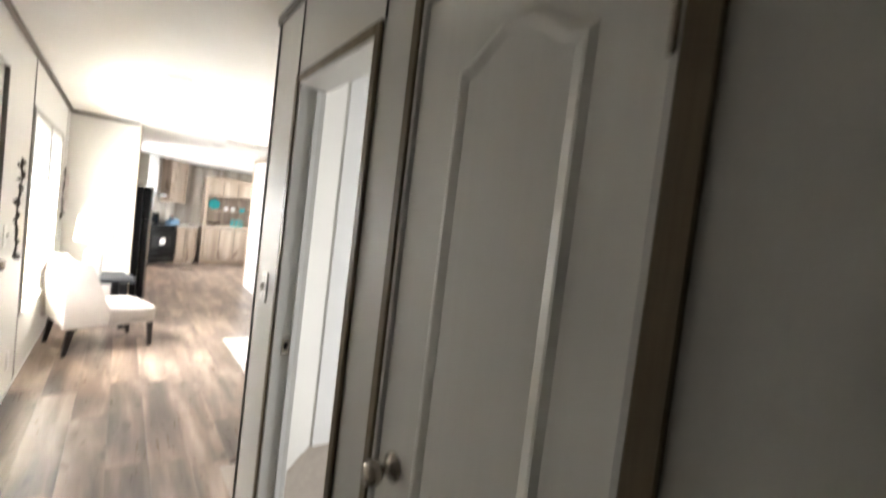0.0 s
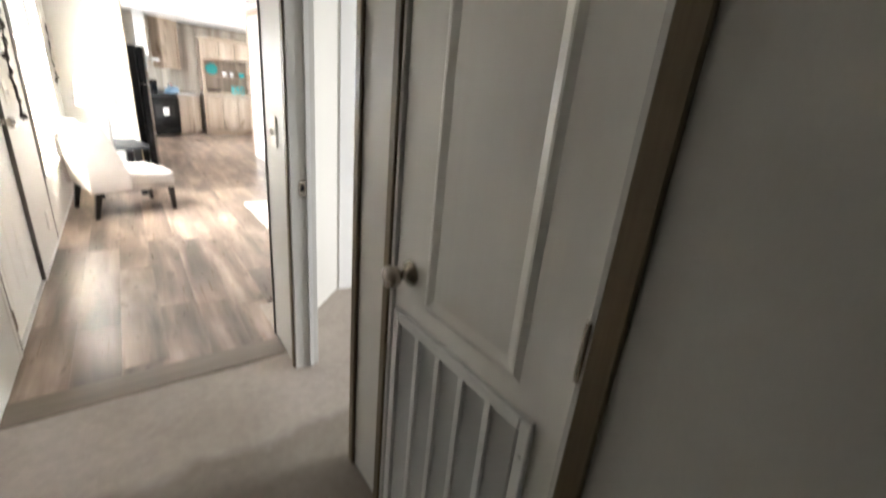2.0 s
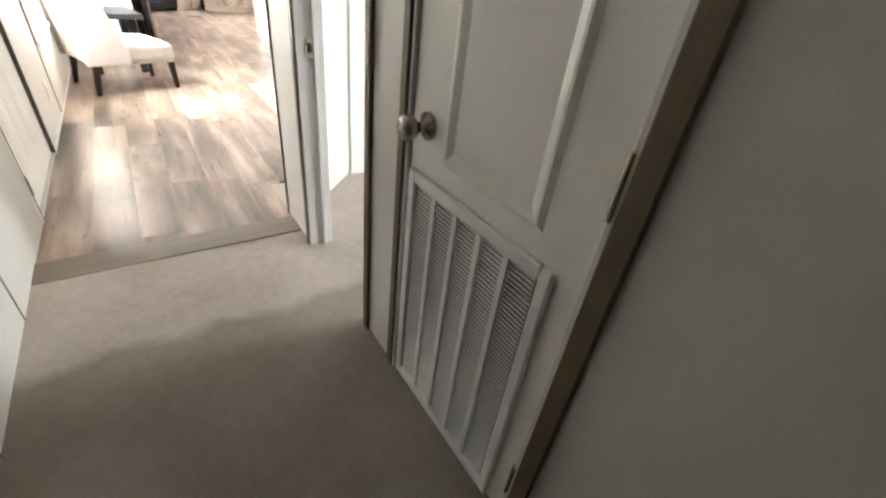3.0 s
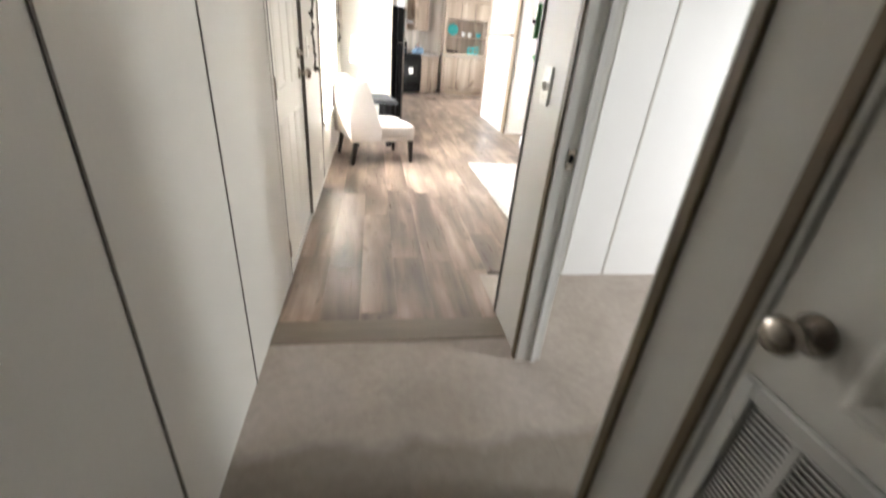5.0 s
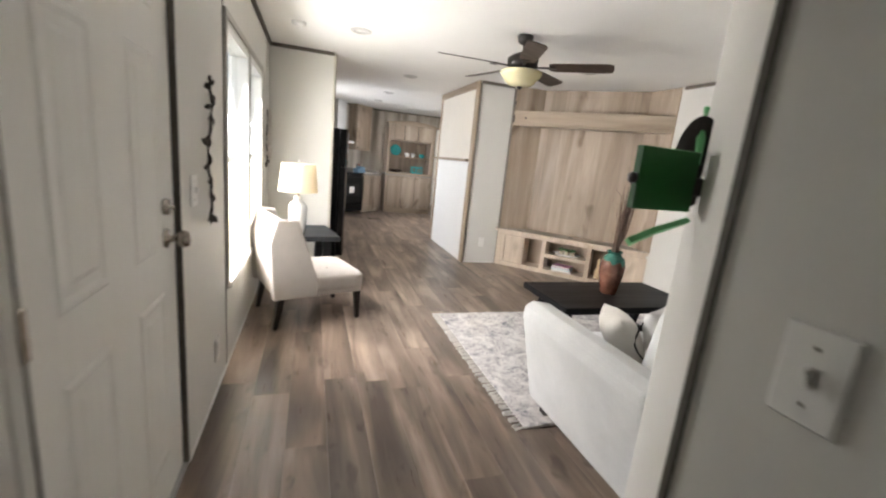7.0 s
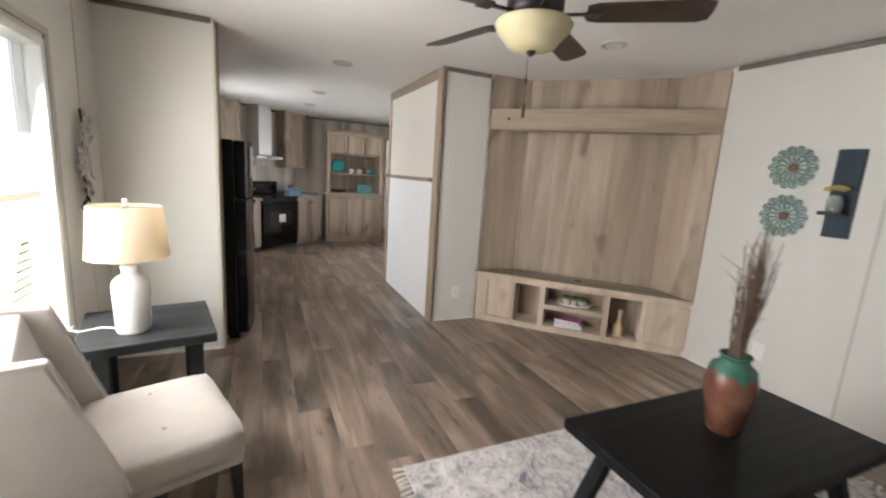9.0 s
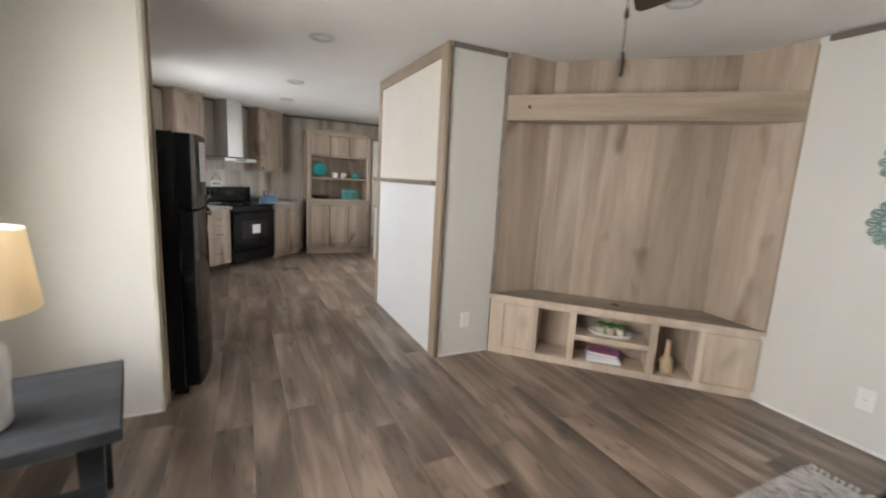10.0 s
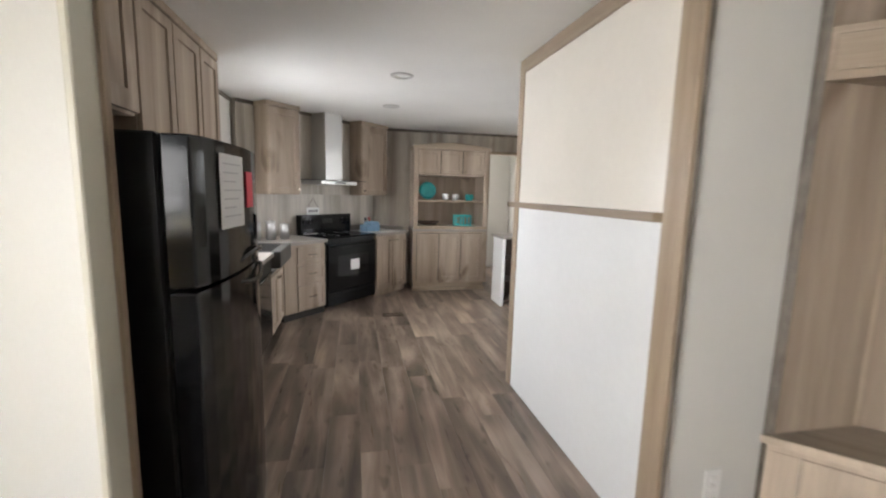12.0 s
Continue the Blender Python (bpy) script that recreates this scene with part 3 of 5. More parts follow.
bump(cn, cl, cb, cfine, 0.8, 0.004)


def carpet(name, x0, x1, y0, y1, label, holes=None):
    bm = bmesh.new()
    nx, ny = max(2, int((x1 - x0) / 0.05)), max(2, int((y1 - y0) / 0.05))
    grid = [[bm.verts.new((x0 + (x1 - x0) * i / nx, y0 + (y1 - y0) * j / ny, 0.004 + 0.0035 * noise.noise(Vector((i * 0.31, j * 0.27, 3))))) for j in range(ny + 1)] for i in range(nx + 1)]
    for i in range(nx):
        for j in range(ny):
            bm.faces.new((grid[i][j], grid[i + 1][j], grid[i + 1][j + 1], grid[i][j + 1]))
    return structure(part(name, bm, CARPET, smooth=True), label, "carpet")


carpet("floor_carpet_hall", 0, HX, YB, -0.112, "beige-grey cut-pile carpet, darker past a wavy edge")
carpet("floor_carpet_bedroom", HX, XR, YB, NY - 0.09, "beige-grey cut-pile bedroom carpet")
structure(part("threshold", box(0, HX, -0.118, 0.030, -0.012, 0.009, 0.003), wooden("threshold_strip", (0.16, 0.13, 0.10), (0.20, 0.165, 0.13), (0.25, 0.21, 0.17), 0.5, 0)), "flat wood-look transition strip", "trim")
structure(part("ground", box(-60, 60, -60, 60, -0.75, -0.70), painted("dry_grass", (0.13, 0.14, 0.06), 0.9, 8, 0.3, 0.3)), "flat grassy ground round the house", "ground")

RUG, rn, rl, rb = material("distressed_rug", (0.6, 0.58, 0.56), 0.95, spec=0.1)
rv = coords(rn, rl)
r1, r2, r3 = noise_tex(rn, rl, rv, 7, 6, 0.7, 1.4), noise_tex(rn, rl, rv, 30, 5, 0.7, 0.8), noise_tex(rn, rl, rv, 300, 2)
rc = ramp(rn, rl, r1, [(0.34, (0.20, 0.20, 0.23)), (0.44, (0.52, 0.49, 0.48)), (0.6, (0.72, 0.69, 0.66))])
rc = mix(rn, rl, rc, ramp(rn, rl, r2, [(0.36, (0.45, 0.45, 0.5)), (0.5, (1, 1, 1))]), 0.7, "MULTIPLY")
rl.new(mix(rn, rl, rc, ramp(rn, rl, r3, [(0.3, (0.75,) * 3), (0.7, (1.12,) * 3)]), 0.6, "MULTIPLY"), rb.inputs["Base Color"])
bump(rn, rl, rb, r3, 0.8, 0.004)
rug = thing("rug", (2.43, 2.0, 0.001), "pale distressed rug with tasselled ends, under the coffee table", "rug")
part("rug_field", box(-1.00, 1.00, -0.80, 0.68, 0, 0.012, 0.004), RUG, rug)
fringe = bmesh.new()
rnd = random.Random(4)
for k in range(57):
    y = -0.79 + k * 0.026
    for side in (-1, 1):
        x, bend = side * 1.0, rnd.uniform(-0.012, 0.012)
        tube([(x, y, 0.006), (x + side * 0.02, y + bend * 0.5, 0.006), (x + side * (0.045 + rnd.uniform(0, 0.012)), y + bend, 0.004)], [0.005, 0.006, 0.008], 5, fringe)
tagged(part("fringe", fringe, woven("rug_fringe", (0.72, 0.69, 0.64)), rug, "knotted cream tassels"), kind="stuff")


# ---- switches and outlets ----
def wall_plate(name, at, rz, kind_of, label):
    p = thing(name, at, label, kind_of, rz)
    part("cover", box(-0.037, 0.037, -0.007, 0, -0.06, 0.06, 0.003), PLASTIC, p)
    if kind_of == "light switch":
        part("toggle", put(box(-0.005, 0.005, -0.016, 0, -0.012, 0.012, 0.002), 0, -0.004, 0.003, rx=20), PLASTIC, p)
        rows = (-0.035, 0.035)
    else:
        for z in (-0.02, 0.02):
            part("socket", put(box(-0.016, 0.016, -0.003, 0, -0.013, 0.013, 0.003), 0, -0.0065, z), PLASTIC, p)
        rows = (0.0,)
    for z in rows:
        part("screw", put(lathe([(0, 0), (0.003, 0), (0.0025, 0.0015), (0, 0.0015)], 8), 0, -0.007, z, rx=90), NICKEL, p)
    return p


wall_plate("light_switch", (HX, -0.060, 1.026), -90, "light switch", "white toggle light switch on the hall wall")
wall_plate("light_switch", (0.0, 1.405, 1.03), 90, "light switch", "white light switch beside the entry door")
wall_plate("outlet", (0.0, 1.75, 0.225), 90, "outlet", "white wall outlet below the wall art")
wall_plate("outlet", (0.0, -1.19, 0.258), 90, "outlet", "white wall outlet in the hall")
wall_plate("outlet", (2.478, 4.404, 0.268), 0, "outlet", "white wall outlet on the pantry wall")
wall_plate("outlet", (XR, 2.66, 0.27), -90, "outlet", "white wall outlet below the wall plates")
wall_plate("outlet", (2.72, NY - 0.098, 0.30), 0, "outlet", "white wall outlet on the bedroom wall")


# ---- pantry block: framed gloss boards with a ledge ----
pantry = thing("panelled_partition_face", (2.244, 4.404, 0), "gloss white and cream wall boards framed in oak, with a ledge", "wall panel", kind="structure")
part("upper_board", box(-0.010, 0, 0.085, 1.405, 1.265, 2.08, 0.002), BOARD_TOP, pantry, "glossy cream upper board")
part("lower_board", box(-0.010, 0, 0.085, 1.405, 0.0, 1.235, 0.002), BOARD_LOW, pantry, "glossy white lower board")
part("stile", box(-0.020, 0, -0.018, 0.085, 0, CE - 0.002, 0.003), FRAME_OAK, pantry)
part("stile", box(-0.020, 0, 1.405, 1.470, 0, CE - 0.002, 0.003), FRAME_OAK, pantry)
part("top_rail", box(-0.020, 0, 0.085, 1.405, 2.08, CE - 0.002, 0.003), wooden("oak_rail_y", (0.22, 0.165, 0.115), (0.28, 0.215, 0.155), (0.34, 0.27, 0.2), 0.45, 1), pantry)
part("ledge", prism([(-0.055, 0.085), (0, 0.085), (0, 1.50), (-0.055, 1.50)], 1.235, 1.268, 0.003), wooden("oak_ledge_y", (0.18, 0.135, 0.095), (0.24, 0.185, 0.135), (0.30, 0.24, 0.18), 0.45, 1), pantry)
part("corner_strip", box(0.0, 0.018, -0.018, 0, 0, CE - 0.036, 0.002), TRIM, pantry)
part("edge_strip", box(0.438, 0.456, -0.014, 0, 0, CE - 0.036, 0.002), TRIM, pantry)


# ---- built-in television unit across the corner ----
R2 = math.sqrt(2)
tv = thing("entertainment_unit", (3.30, 3.77, 0), "built-in rustic oak corner unit with open cubbies and empty television recess", "entertainment unit", rz=-45)
# local x runs along the front, local y into the corner; the front lies at y = 0
S0 = (3.30 - 3.77) / R2
SL, SR = -1.20 - S0, 0.540 - S0


def cub(a, b):
    return a - S0, b - S0


part("back_panel", box(SL + 0.27, SR - 0.27, 0.265, 0.285, 0.464, CE - 0.002), OAK_PANEL, tv)
for sgn, x in ((1, SL), (-1, SR)):
    wing = prism([(x + sgn * 0.014, -0.004), (x + sgn * 0.300, 0.272), (x + sgn * 0.290, 0.285), (x + sgn * 0.002, 0.006)], 0.464, CE - 0.002)
    part("side_wing", wing, OAK, tv)
part("side_post", box(SL - 0.004, SL + 0.016, -0.008, 0.02, 0.46, CE - 0.036, 0.002), TRIM, tv)
part("side_post", box(SR - 0.016, SR + 0.002, -0.006, 0.02, 0.46, CE - 0.036, 0.002), FRAME_OAK, tv)
part("recess_trim", box(SL + 0.272, SL + 0.292, 0.250, 0.265, 0.464, 1.715, 0.002), FRAME_OAK, tv)
part("counter_top", prism([(SL - 0.03, -0.035), (SR - 0.01, -0.035), (SR - 0.285, 0.262), (SL + 0.285, 0.262)], 0.436, 0.466, 0.004), wooden("grey_oak_top", (0.20, 0.16, 0.125), (0.265, 0.218, 0.172), (0.33, 0.275, 0.225), 0.42, 0, 22), tv, "grey-brown wood-look counter top")
part("counter_edge", box(SL - 0.028, SR - 0.012, -0.040, -0.034, 0.436, 0.465, 0.002), LIT_PALE_OAK, tv)
part("cable_grommet", put(lathe([(0, 0), (0.028, 0), (0.026, 0.003), (0, 0.003)], 16), -0.33 - S0, 0.12, 0.466), BLACKMATT, tv, "black cable grommet")
hdr = part("header_beam", box(SL - 0.004, SR - 0.01, -0.006, 0.16, 1.715, 1.885, 0.003), OAK_H, tv)
part("header_moulding", box(SL + 0.03, SR - 0.05, -0.014, -0.006, 1.742, 1.858, 0.003), OAK_H, hdr)
part("bracket_hook", put(lathe([(0, 0), (0.011, 0), (0.011, 0.012), (0, 0.014)], 10), -1.03 - S0, -0.014, 1.80, rx=90), BRONZE, hdr, "dark metal hook")
# carcass: face frame with openings
part("bottom_rail", box(SL, SR - 0.03, -0.004, 0.24, 0.0, 0.050, 0.002), LIT_PALE_OAK, tv)
part("top_rail", box(SL, SR - 0.03, -0.004, 0.014, 0.398, 0.436, 0.002), LIT_PALE_OAK, tv)
for a, b in ((-1.20, -1.10), (-0.86, -0.845), (-0.625, -0.578), (-0.100, -0.052), (0.187, 0.225)):
    u, v = cub(a, b)
    part("upright", box(u, v, -0.004, 0.24, 0.050, 0.398, 0.002), LIT_PALE_OAK, tv)
part("carcass_back", box(SL + 0.235, SR - 0.25, 0.235, 0.25, 0.0, 0.436), OAK, tv)
u, v = cub(-0.578, -0.100)
part("shelf", box(u, v, -0.002, 0.235, 0.205, 0.243, 0.002), LIT_PALE_OAK, tv)
for a, b in ((-1.10, -0.86), (0.225, 0.53)):
    u, v = cub(a, b)
    part("door", put(shaker(v - u - 0.006, 0.343, 0.012, 0.004), u + 0.003, 0.006, 0.053), LIT_PALE_OAK, tv, "plain flush oak door")


def in_unit(s, depth, z):
    """A place in the unit: along the front, behind it, and up."""
    p = Vector((3.30, 3.77, 0)) + Vector(((s - S0) / R2 + depth / R2, -(s - S0) / R2 + depth / R2, 0))
    return p.x, p.y, z


LEAF = painted("succulent_green", (0.07, 0.16, 0.05), 0.5, 60, 0.1, 0.3)
CERAMIC = glazed("white_ceramic", (0.78, 0.77, 0.74), 0.2, 0.04)
POT = painted("cream_pot", (0.62, 0.55, 0.42), 0.6, 60, 0.2, 0.12)
dish = thing("dish", in_unit(-0.34, 0.10, 0.2435), "oval white dish on the middle shelf", "dish", rz=-45)
part("plate", put(moved(lathe([(0, 0.004), (0.07, 0.004), (0.10, 0.012), (0.125, 0.030), (0.128, 0.028), (0.10, 0.004), (0.06, 0), (0, 0)], 28), Matrix.Diagonal((1.25, 0.7, 1, 1)))), CERAMIC, dish, "", True)
for k, dx in enumerate((-0.065, 0.0, 0.065)):
    pot = thing("potted_succulent", in_unit(-0.34 + dx, 0.10, 0.2475), "small green succulent in a cream pot on the dish", "plant", rz=20 * k, group="succulents on the dish")
    part("pot", lathe([(0, 0), (0.022, 0), (0.028, 0.03), (0.026, 0.052), (0.022, 0.05), (0, 0.046)], 14), POT, pot, "", True)
    leaves = bmesh.new()
    for j in range(16):
        a, r = j * 2.4, 0.008 + 0.022 * (j / 16)
        tip = Vector((math.cos(a) * (r + 0.018), math.sin(a) * (r + 0.018), 0.074 - 0.02 * j / 16 + 0.012))
        tube([(math.cos(a) * 0.006, math.sin(a) * 0.006, 0.046), tuple(tip * 0.6 + Vector((0, 0, 0.03))), tuple(tip)], [0.006, 0.009, 0.001], 5, leaves)
    part("leaves", leaves, LEAF, pot, "fleshy green leaves", True)
PAPER = painted("paper_edge", (0.72, 0.70, 0.66), 0.8, 200, 0.2, 0.05)
for k, (w, d, h, turn, col) in enumerate(((0.235, 0.165, 0.022, -40, (0.74, 0.73, 0.71)), (0.225, 0.155, 0.020, -47, (0.35, 0.62, 0.78)), (0.21, 0.15, 0.024, -52, (0.42, 0.12, 0.26)))):
    bk = thing("book", in_unit(-0.37, 0.12, 0.0505 + (0, 0.022, 0.042)[k]), ("white", "pale blue", "magenta patterned")[k] + " hardcover book lying in a stack", "book", rz=turn, group="stacked books")
    cover = glazed("book_cover", col, 0.35, 0.5 if k == 2 else 0.1)
    part("cover", boxes([(-w / 2, w / 2, -d / 2, d / 2, 0, 0.0025), (-w / 2, w / 2, -d / 2, d / 2, h - 0.0025, h), (-w / 2, w / 2, d / 2 - 0.003, d / 2, 0.0025, h - 0.0025)]), cover, bk)
    part("pages", box(-w / 2 + 0.004, w / 2 - 0.004, -d / 2 + 0.004, d / 2 - 0.003, 0.0025, h - 0.0025), PAPER, bk, "cream page block")
bottle = thing("wooden_bottle", in_unit(0.04, 0.11, 0.0505), "pale turned wooden bottle in a cubby", "bottle")
part("body", lathe([(0, 0), (0.044, 0), (0.046, 0.012), (0.040, 0.06), (0.045, 0.075), (0.030, 0.098), (0.017, 0.110), (0.015, 0.20), (0.020, 0.215), (0.016, 0.222), (0, 0.222)], 24), wooden("pale_turned_wood", (0.55, 0.42, 0.25), (0.62, 0.49, 0.31), (0.70, 0.57, 0.38), 0.5, 2), bottle, "", True)


# ---- slipper chair, side table and lamp ----
chair = thing("slipper_chair", (0.425, 2.795, 0), "cream upholstered slipper chair with winged back and dark legs", "chair", rz=19)


def soft_box(x0, x1, y0, y1, z0, z1, r, puff=0.0):
    bm = box(x0, x1, y0, y1, z0, z1)
    bmesh.ops.subdivide_edges(bm, edges=bm.edges[:], cuts=6, use_grid_fill=True)
    cx, cy = (x0 + x1) / 2, (y0 + y1) / 2
    for v in bm.verts:
        q = Vector((min(max(v.co.x, x0 + r), x1 - r), min(max(v.co.y, y0 + r), y1 - r), min(max(v.co.z, z0 + r), z1 - r)))
        d = v.co - q
        if d.length > 1e-6:
            v.co = q + d.normalized() * min(r, d.length if d.length < r else r)
        if puff and v.co.z > (z0 + z1) / 2:
            fx, fy = (v.co.x - cx) / (x1 - x0) * 2, (v.co.y - cy) / (y1 - y0) * 2
            v.co.z += puff * max(0, 1 - fx * fx) * max(0, 1 - fy * fy)
    return bm


seat = soft_box(-0.16, 0.315, -0.275, 0.275, 0.235, 0.365, 0.035, 0.022)
part("seat", seat, FABRIC, chair, "", True)
part("seat_base", box(-0.28, 0.30, -0.265, 0.265, 0.215, 0.262, 0.012), FABRIC, chair)
for x, y in ((0.08, 0.0), (0.08, -0.14), (0.08, 0.14)):
    part("button", put(lathe([(0, 0), (0.011, 0), (0.007, 0.005), (0, 0.006)], 12), x, y, 0.379), FABRIC, chair, "", True)


def side_slab(points, y0, y1, b):
    """A slab whose outline is drawn in the (x, z) plane."""
    bm = prism([(x, z) for x, z in points], y0, y1, b)
    return moved(bm, Matrix(((1, 0, 0, 0), (0, 0, 1, 0), (0, 1, 0, 0), (0, 0, 0, 1))))


part("backrest", side_slab([(-0.315, 0.225), (-0.17, 0.235), (-0.16, 0.36), (-0.255, 0.748), (-0.315, 0.752), (-0.345, 0.60)], -0.245, 0.245, 0.014), FABRIC, chair)
for y0, y1 in ((-0.295, -0.235), (0.235, 0.295)):
    part("wing", side_slab([(-0.335, 0.222), (-0.045, 0.222), (-0.035, 0.30), (-0.06, 0.38), (-0.185, 0.752), (-0.315, 0.758), (-0.36, 0.60)], y0, y1, 0.014), FABRIC, chair)
for y in (-0.297, 0.297):
    part("piping", tube([(-0.045, y, 0.222), (-0.033, y, 0.30), (-0.058, y, 0.38), (-0.185, y, 0.754), (-0.315, y, 0.760)], 0.004, 6), FABRIC, chair, "", True)


def taper_leg(x, y, top, bottom, lean=(0, 0), z=0.225):
    bm = bmesh.new()
    a = [bm.verts.new((x + sx * top, y + sy * top, z)) for sx, sy in ((-1, -1), (1, -1), (1, 1), (-1, 1))]
    c = [bm.verts.new((x + lean[0] + sx * bottom, y + lean[1] + sy * bottom, 0)) for sx, sy in ((-1, -1), (1, -1), (1, 1), (-1, 1))]
    bm.faces.new(a)
    bm.faces.new(c[::-1])
    for k in range(4):
        bm.faces.new((a[k], a[(k + 1) % 4], c[(k + 1) % 4], c[k]))
    bmesh.ops.bevel(bm, geom=bm.edges[:], offset=0.002, segments=1, affect="EDGES")
    return bm


for x, y, lean in ((0.275, -0.24, (0.012, 0)), (0.275, 0.24, (0.012, 0)), (-0.27, -0.24, (-0.04, 0)), (-0.27, 0.24, (-0.04, 0))):
    part("leg", taper_leg(x, y, 0.022, 0.014, lean), ESPRESSO, chair, "dark tapered wooden leg")

stable = thing("side_table", (0.365, 3.47, 0), "dark charcoal wooden side table with splayed legs", "table", rz=11)
CHARCOAL = wooden("charcoal_wood", (0.016, 0.017, 0.019), (0.024, 0.026, 0.029), (0.036, 0.038, 0.042), 0.48, 0, 22, spec=0.25)
part("tabletop", box(-0.28, 0.255, -0.275, 0.275, 0.455, 0.500, 0.004), CHARCOAL, stable)
for x in (-0.19, 0.17):
    for y, s in ((-0.14, -1), (0.14, 1)):
        part("leg", taper_leg(x, y, 0.034, 0.026, (0.0, s * 0.075), 0.456), CHARCOAL, stable)
part("stretcher", box(-0.16, 0.14, -0.02, 0.02, 0.12, 0.155, 0.003), CHARCOAL, stable)

lamp = thing("table_lamp", (0.315, 3.37, 0.5), "white ceramic jug lamp with a drum shade, on the side table", "lamp")
part("body", lathe([(0, 0), (0.062, 0), (0.068, 0.012), (0.074, 0.20), (0.072, 0.235), (0.052, 0.262), (0.034, 0.270), (0.031, 0.285), (0.036, 0.305), (0.030, 0.312), (0, 0.312)], 32), glazed("lamp_ceramic", (0.74, 0.74, 0.72), 0.25, 0.05), lamp, "white glazed ceramic jug", True)
part("stem", lathe([(0, 0.31), (0.009, 0.31), (0.009, 0.58), (0, 0.58)], 10), NICKEL, lamp)
SHADE, hn, hl, hb = material("lamp_shade_linen", (0.72, 0.66, 0.54), 0.9, spec=0.1)
hf = noise_tex(hn, hl, coords(hn, hl, (1, 1, 0.3)), 260, 2)
tr = hn.new("ShaderNodeBsdfTranslucent")
tr.inputs[0].default_value = (0.86, 0.74, 0.55, 1)
ms = hn.new("ShaderNodeMixShader")
ms.inputs[0].default_value = 0.45
hl.new(hb.outputs[0], ms.inputs[1])
hl.new(tr.outputs[0], ms.inputs[2])
hl.new(ms.outputs[0], hn["Material Output"].inputs[0])
bump(hn, hl, hb, hf, 0.3, 0.001)
part("shade", lathe([(0.158, 0.352), (0.137, 0.582), (0.1355, 0.582), (0.1565, 0.352), (0.158, 0.352)], 40), SHADE, lamp, "cream linen drum shade", True)
part("shade_spider", boxes([(-0.136, 0.136, -0.002, 0.002, 0.575, 0.578), (-0.002, 0.002, -0.136, 0.136, 0.575, 0.578)]), NICKEL, lamp)
part("finial", lathe([(0, 0.578), (0.008, 0.578), (0.006, 0.590), (0.012, 0.600), (0.009, 0.612), (0, 0.615)], 14), CERAMIC, lamp, "white knob finial", True)
part("cord", tube([(-0.065, 0.03, 0.006), (-0.14, 0.06, 0.005), (-0.21, 0.02, 0.005), (-0.255, 0.05, 0.005)], 0.0035, 6), PLASTIC, lamp, "white cord")

# ---- coffee table and vase ----
ctab = thing("coffee_table", (2.448, 1.965, 0.012), "black-stained wooden coffee table with slanted trestle legs, on the rug", "table")
part("tabletop", box(-0.535, 0.535, -0.275, 0.275, 0.366, 0.410, 0.004), BLACKWOOD, ctab)
for sx in (-1, 1):
    for sy in (-1, 1):
        part("leg", taper_leg(sx * 0.43, sy * 0.13, 0.026, 0.026, (sx * 0.02, sy * 0.11), 0.367), BLACKWOOD, ctab)
    part("cross_rail", box(sx * 0.445 - 0.022, sx * 0.445 + 0.022, -0.19, 0.19, 0.065, 0.105, 0.003), BLACKWOOD, ctab)
    part("apron", box(sx * 0.43 - 0.02, sx * 0.43 + 0.02, -0.17, 0.17, 0.325, 0.366, 0.003), BLACKWOOD, ctab)
part("stretcher", box(-0.43, 0.43, -0.018, 0.018, 0.069, 0.101, 0.003), BLACKWOOD, ctab)

VASE, vn, vl, vb = material("drip_glazed_pottery", (0.2, 0.1, 0.06), 0.25)
vo = coords(vn, vl)
sep = vn.new("ShaderNodeSeparateXYZ")
vl.new(vo, sep.inputs[0])
drip = noise_tex(vn, vl, coords(vn, vl, (1, 1, 0.15)), 16, 2)
edge = vn.new("ShaderNodeMath")
edge.operation = "MULTIPLY_ADD"
edge.inputs[1].default_value, edge.inputs[2].default_value = 0.16, -0.08
vl.new(drip, edge.inputs[0])
high = vn.new("ShaderNodeMath")
high.operation = "ADD"
vl.new(sep.outputs[2], high.inputs[0])
vl.new(edge.outputs[0], high.inputs[1])
over = ramp(vn, vl, high.outputs[0], [(0.236, (0, 0, 0)), (0.249, (1, 1, 1))])
clay = ramp(vn, vl, noise_tex(vn, vl, vo, 12, 5), [(0.3, (0.075, 0.030, 0.020)), (0.6, (0.15, 0.066, 0.042)), (0.8, (0.22, 0.115, 0.075))])
teal = ramp(vn, vl, noise_tex(vn, vl, vo, 20, 4), [(0.3, (0.022, 0.085, 0.062)), (0.7, (0.055, 0.17, 0.125))])
vl.new(mix(vn, vl, clay, teal, over), vb.inputs["Base Color"])
vase = thing("vase", (2.445, 1.985, 0.4225), "brown pottery vase with a dripping teal glaze, on the coffee table", "vase")
part("body", lathe([(0, 0), (0.052, 0), (0.058, 0.015), (0.082, 0.14), (0.086, 0.20), (0.074, 0.255), (0.050, 0.276), (0.046, 0.290), (0.040, 0.288), (0.04, 0.23), (0, 0.23)], 36), VASE, vase, "", True)
part("rim", lathe([(0.0395, 0.288), (0.0465, 0.290), (0.054, 0.300), (0.053, 0.305), (0.048, 0.305), (0.0395, 0.288)], 36), VASE, vase, "flared green-glazed rim", True)
twigs = thing("dried_branches", (2.445, 1.985, 0.68), "narrow bundle of dried brown twigs standing in the vase", "branches")
TWIG = painted("dry_twig", (0.13, 0.085, 0.062), 0.8, 60, 0.3, 0.3)
rnd = random.Random(7)
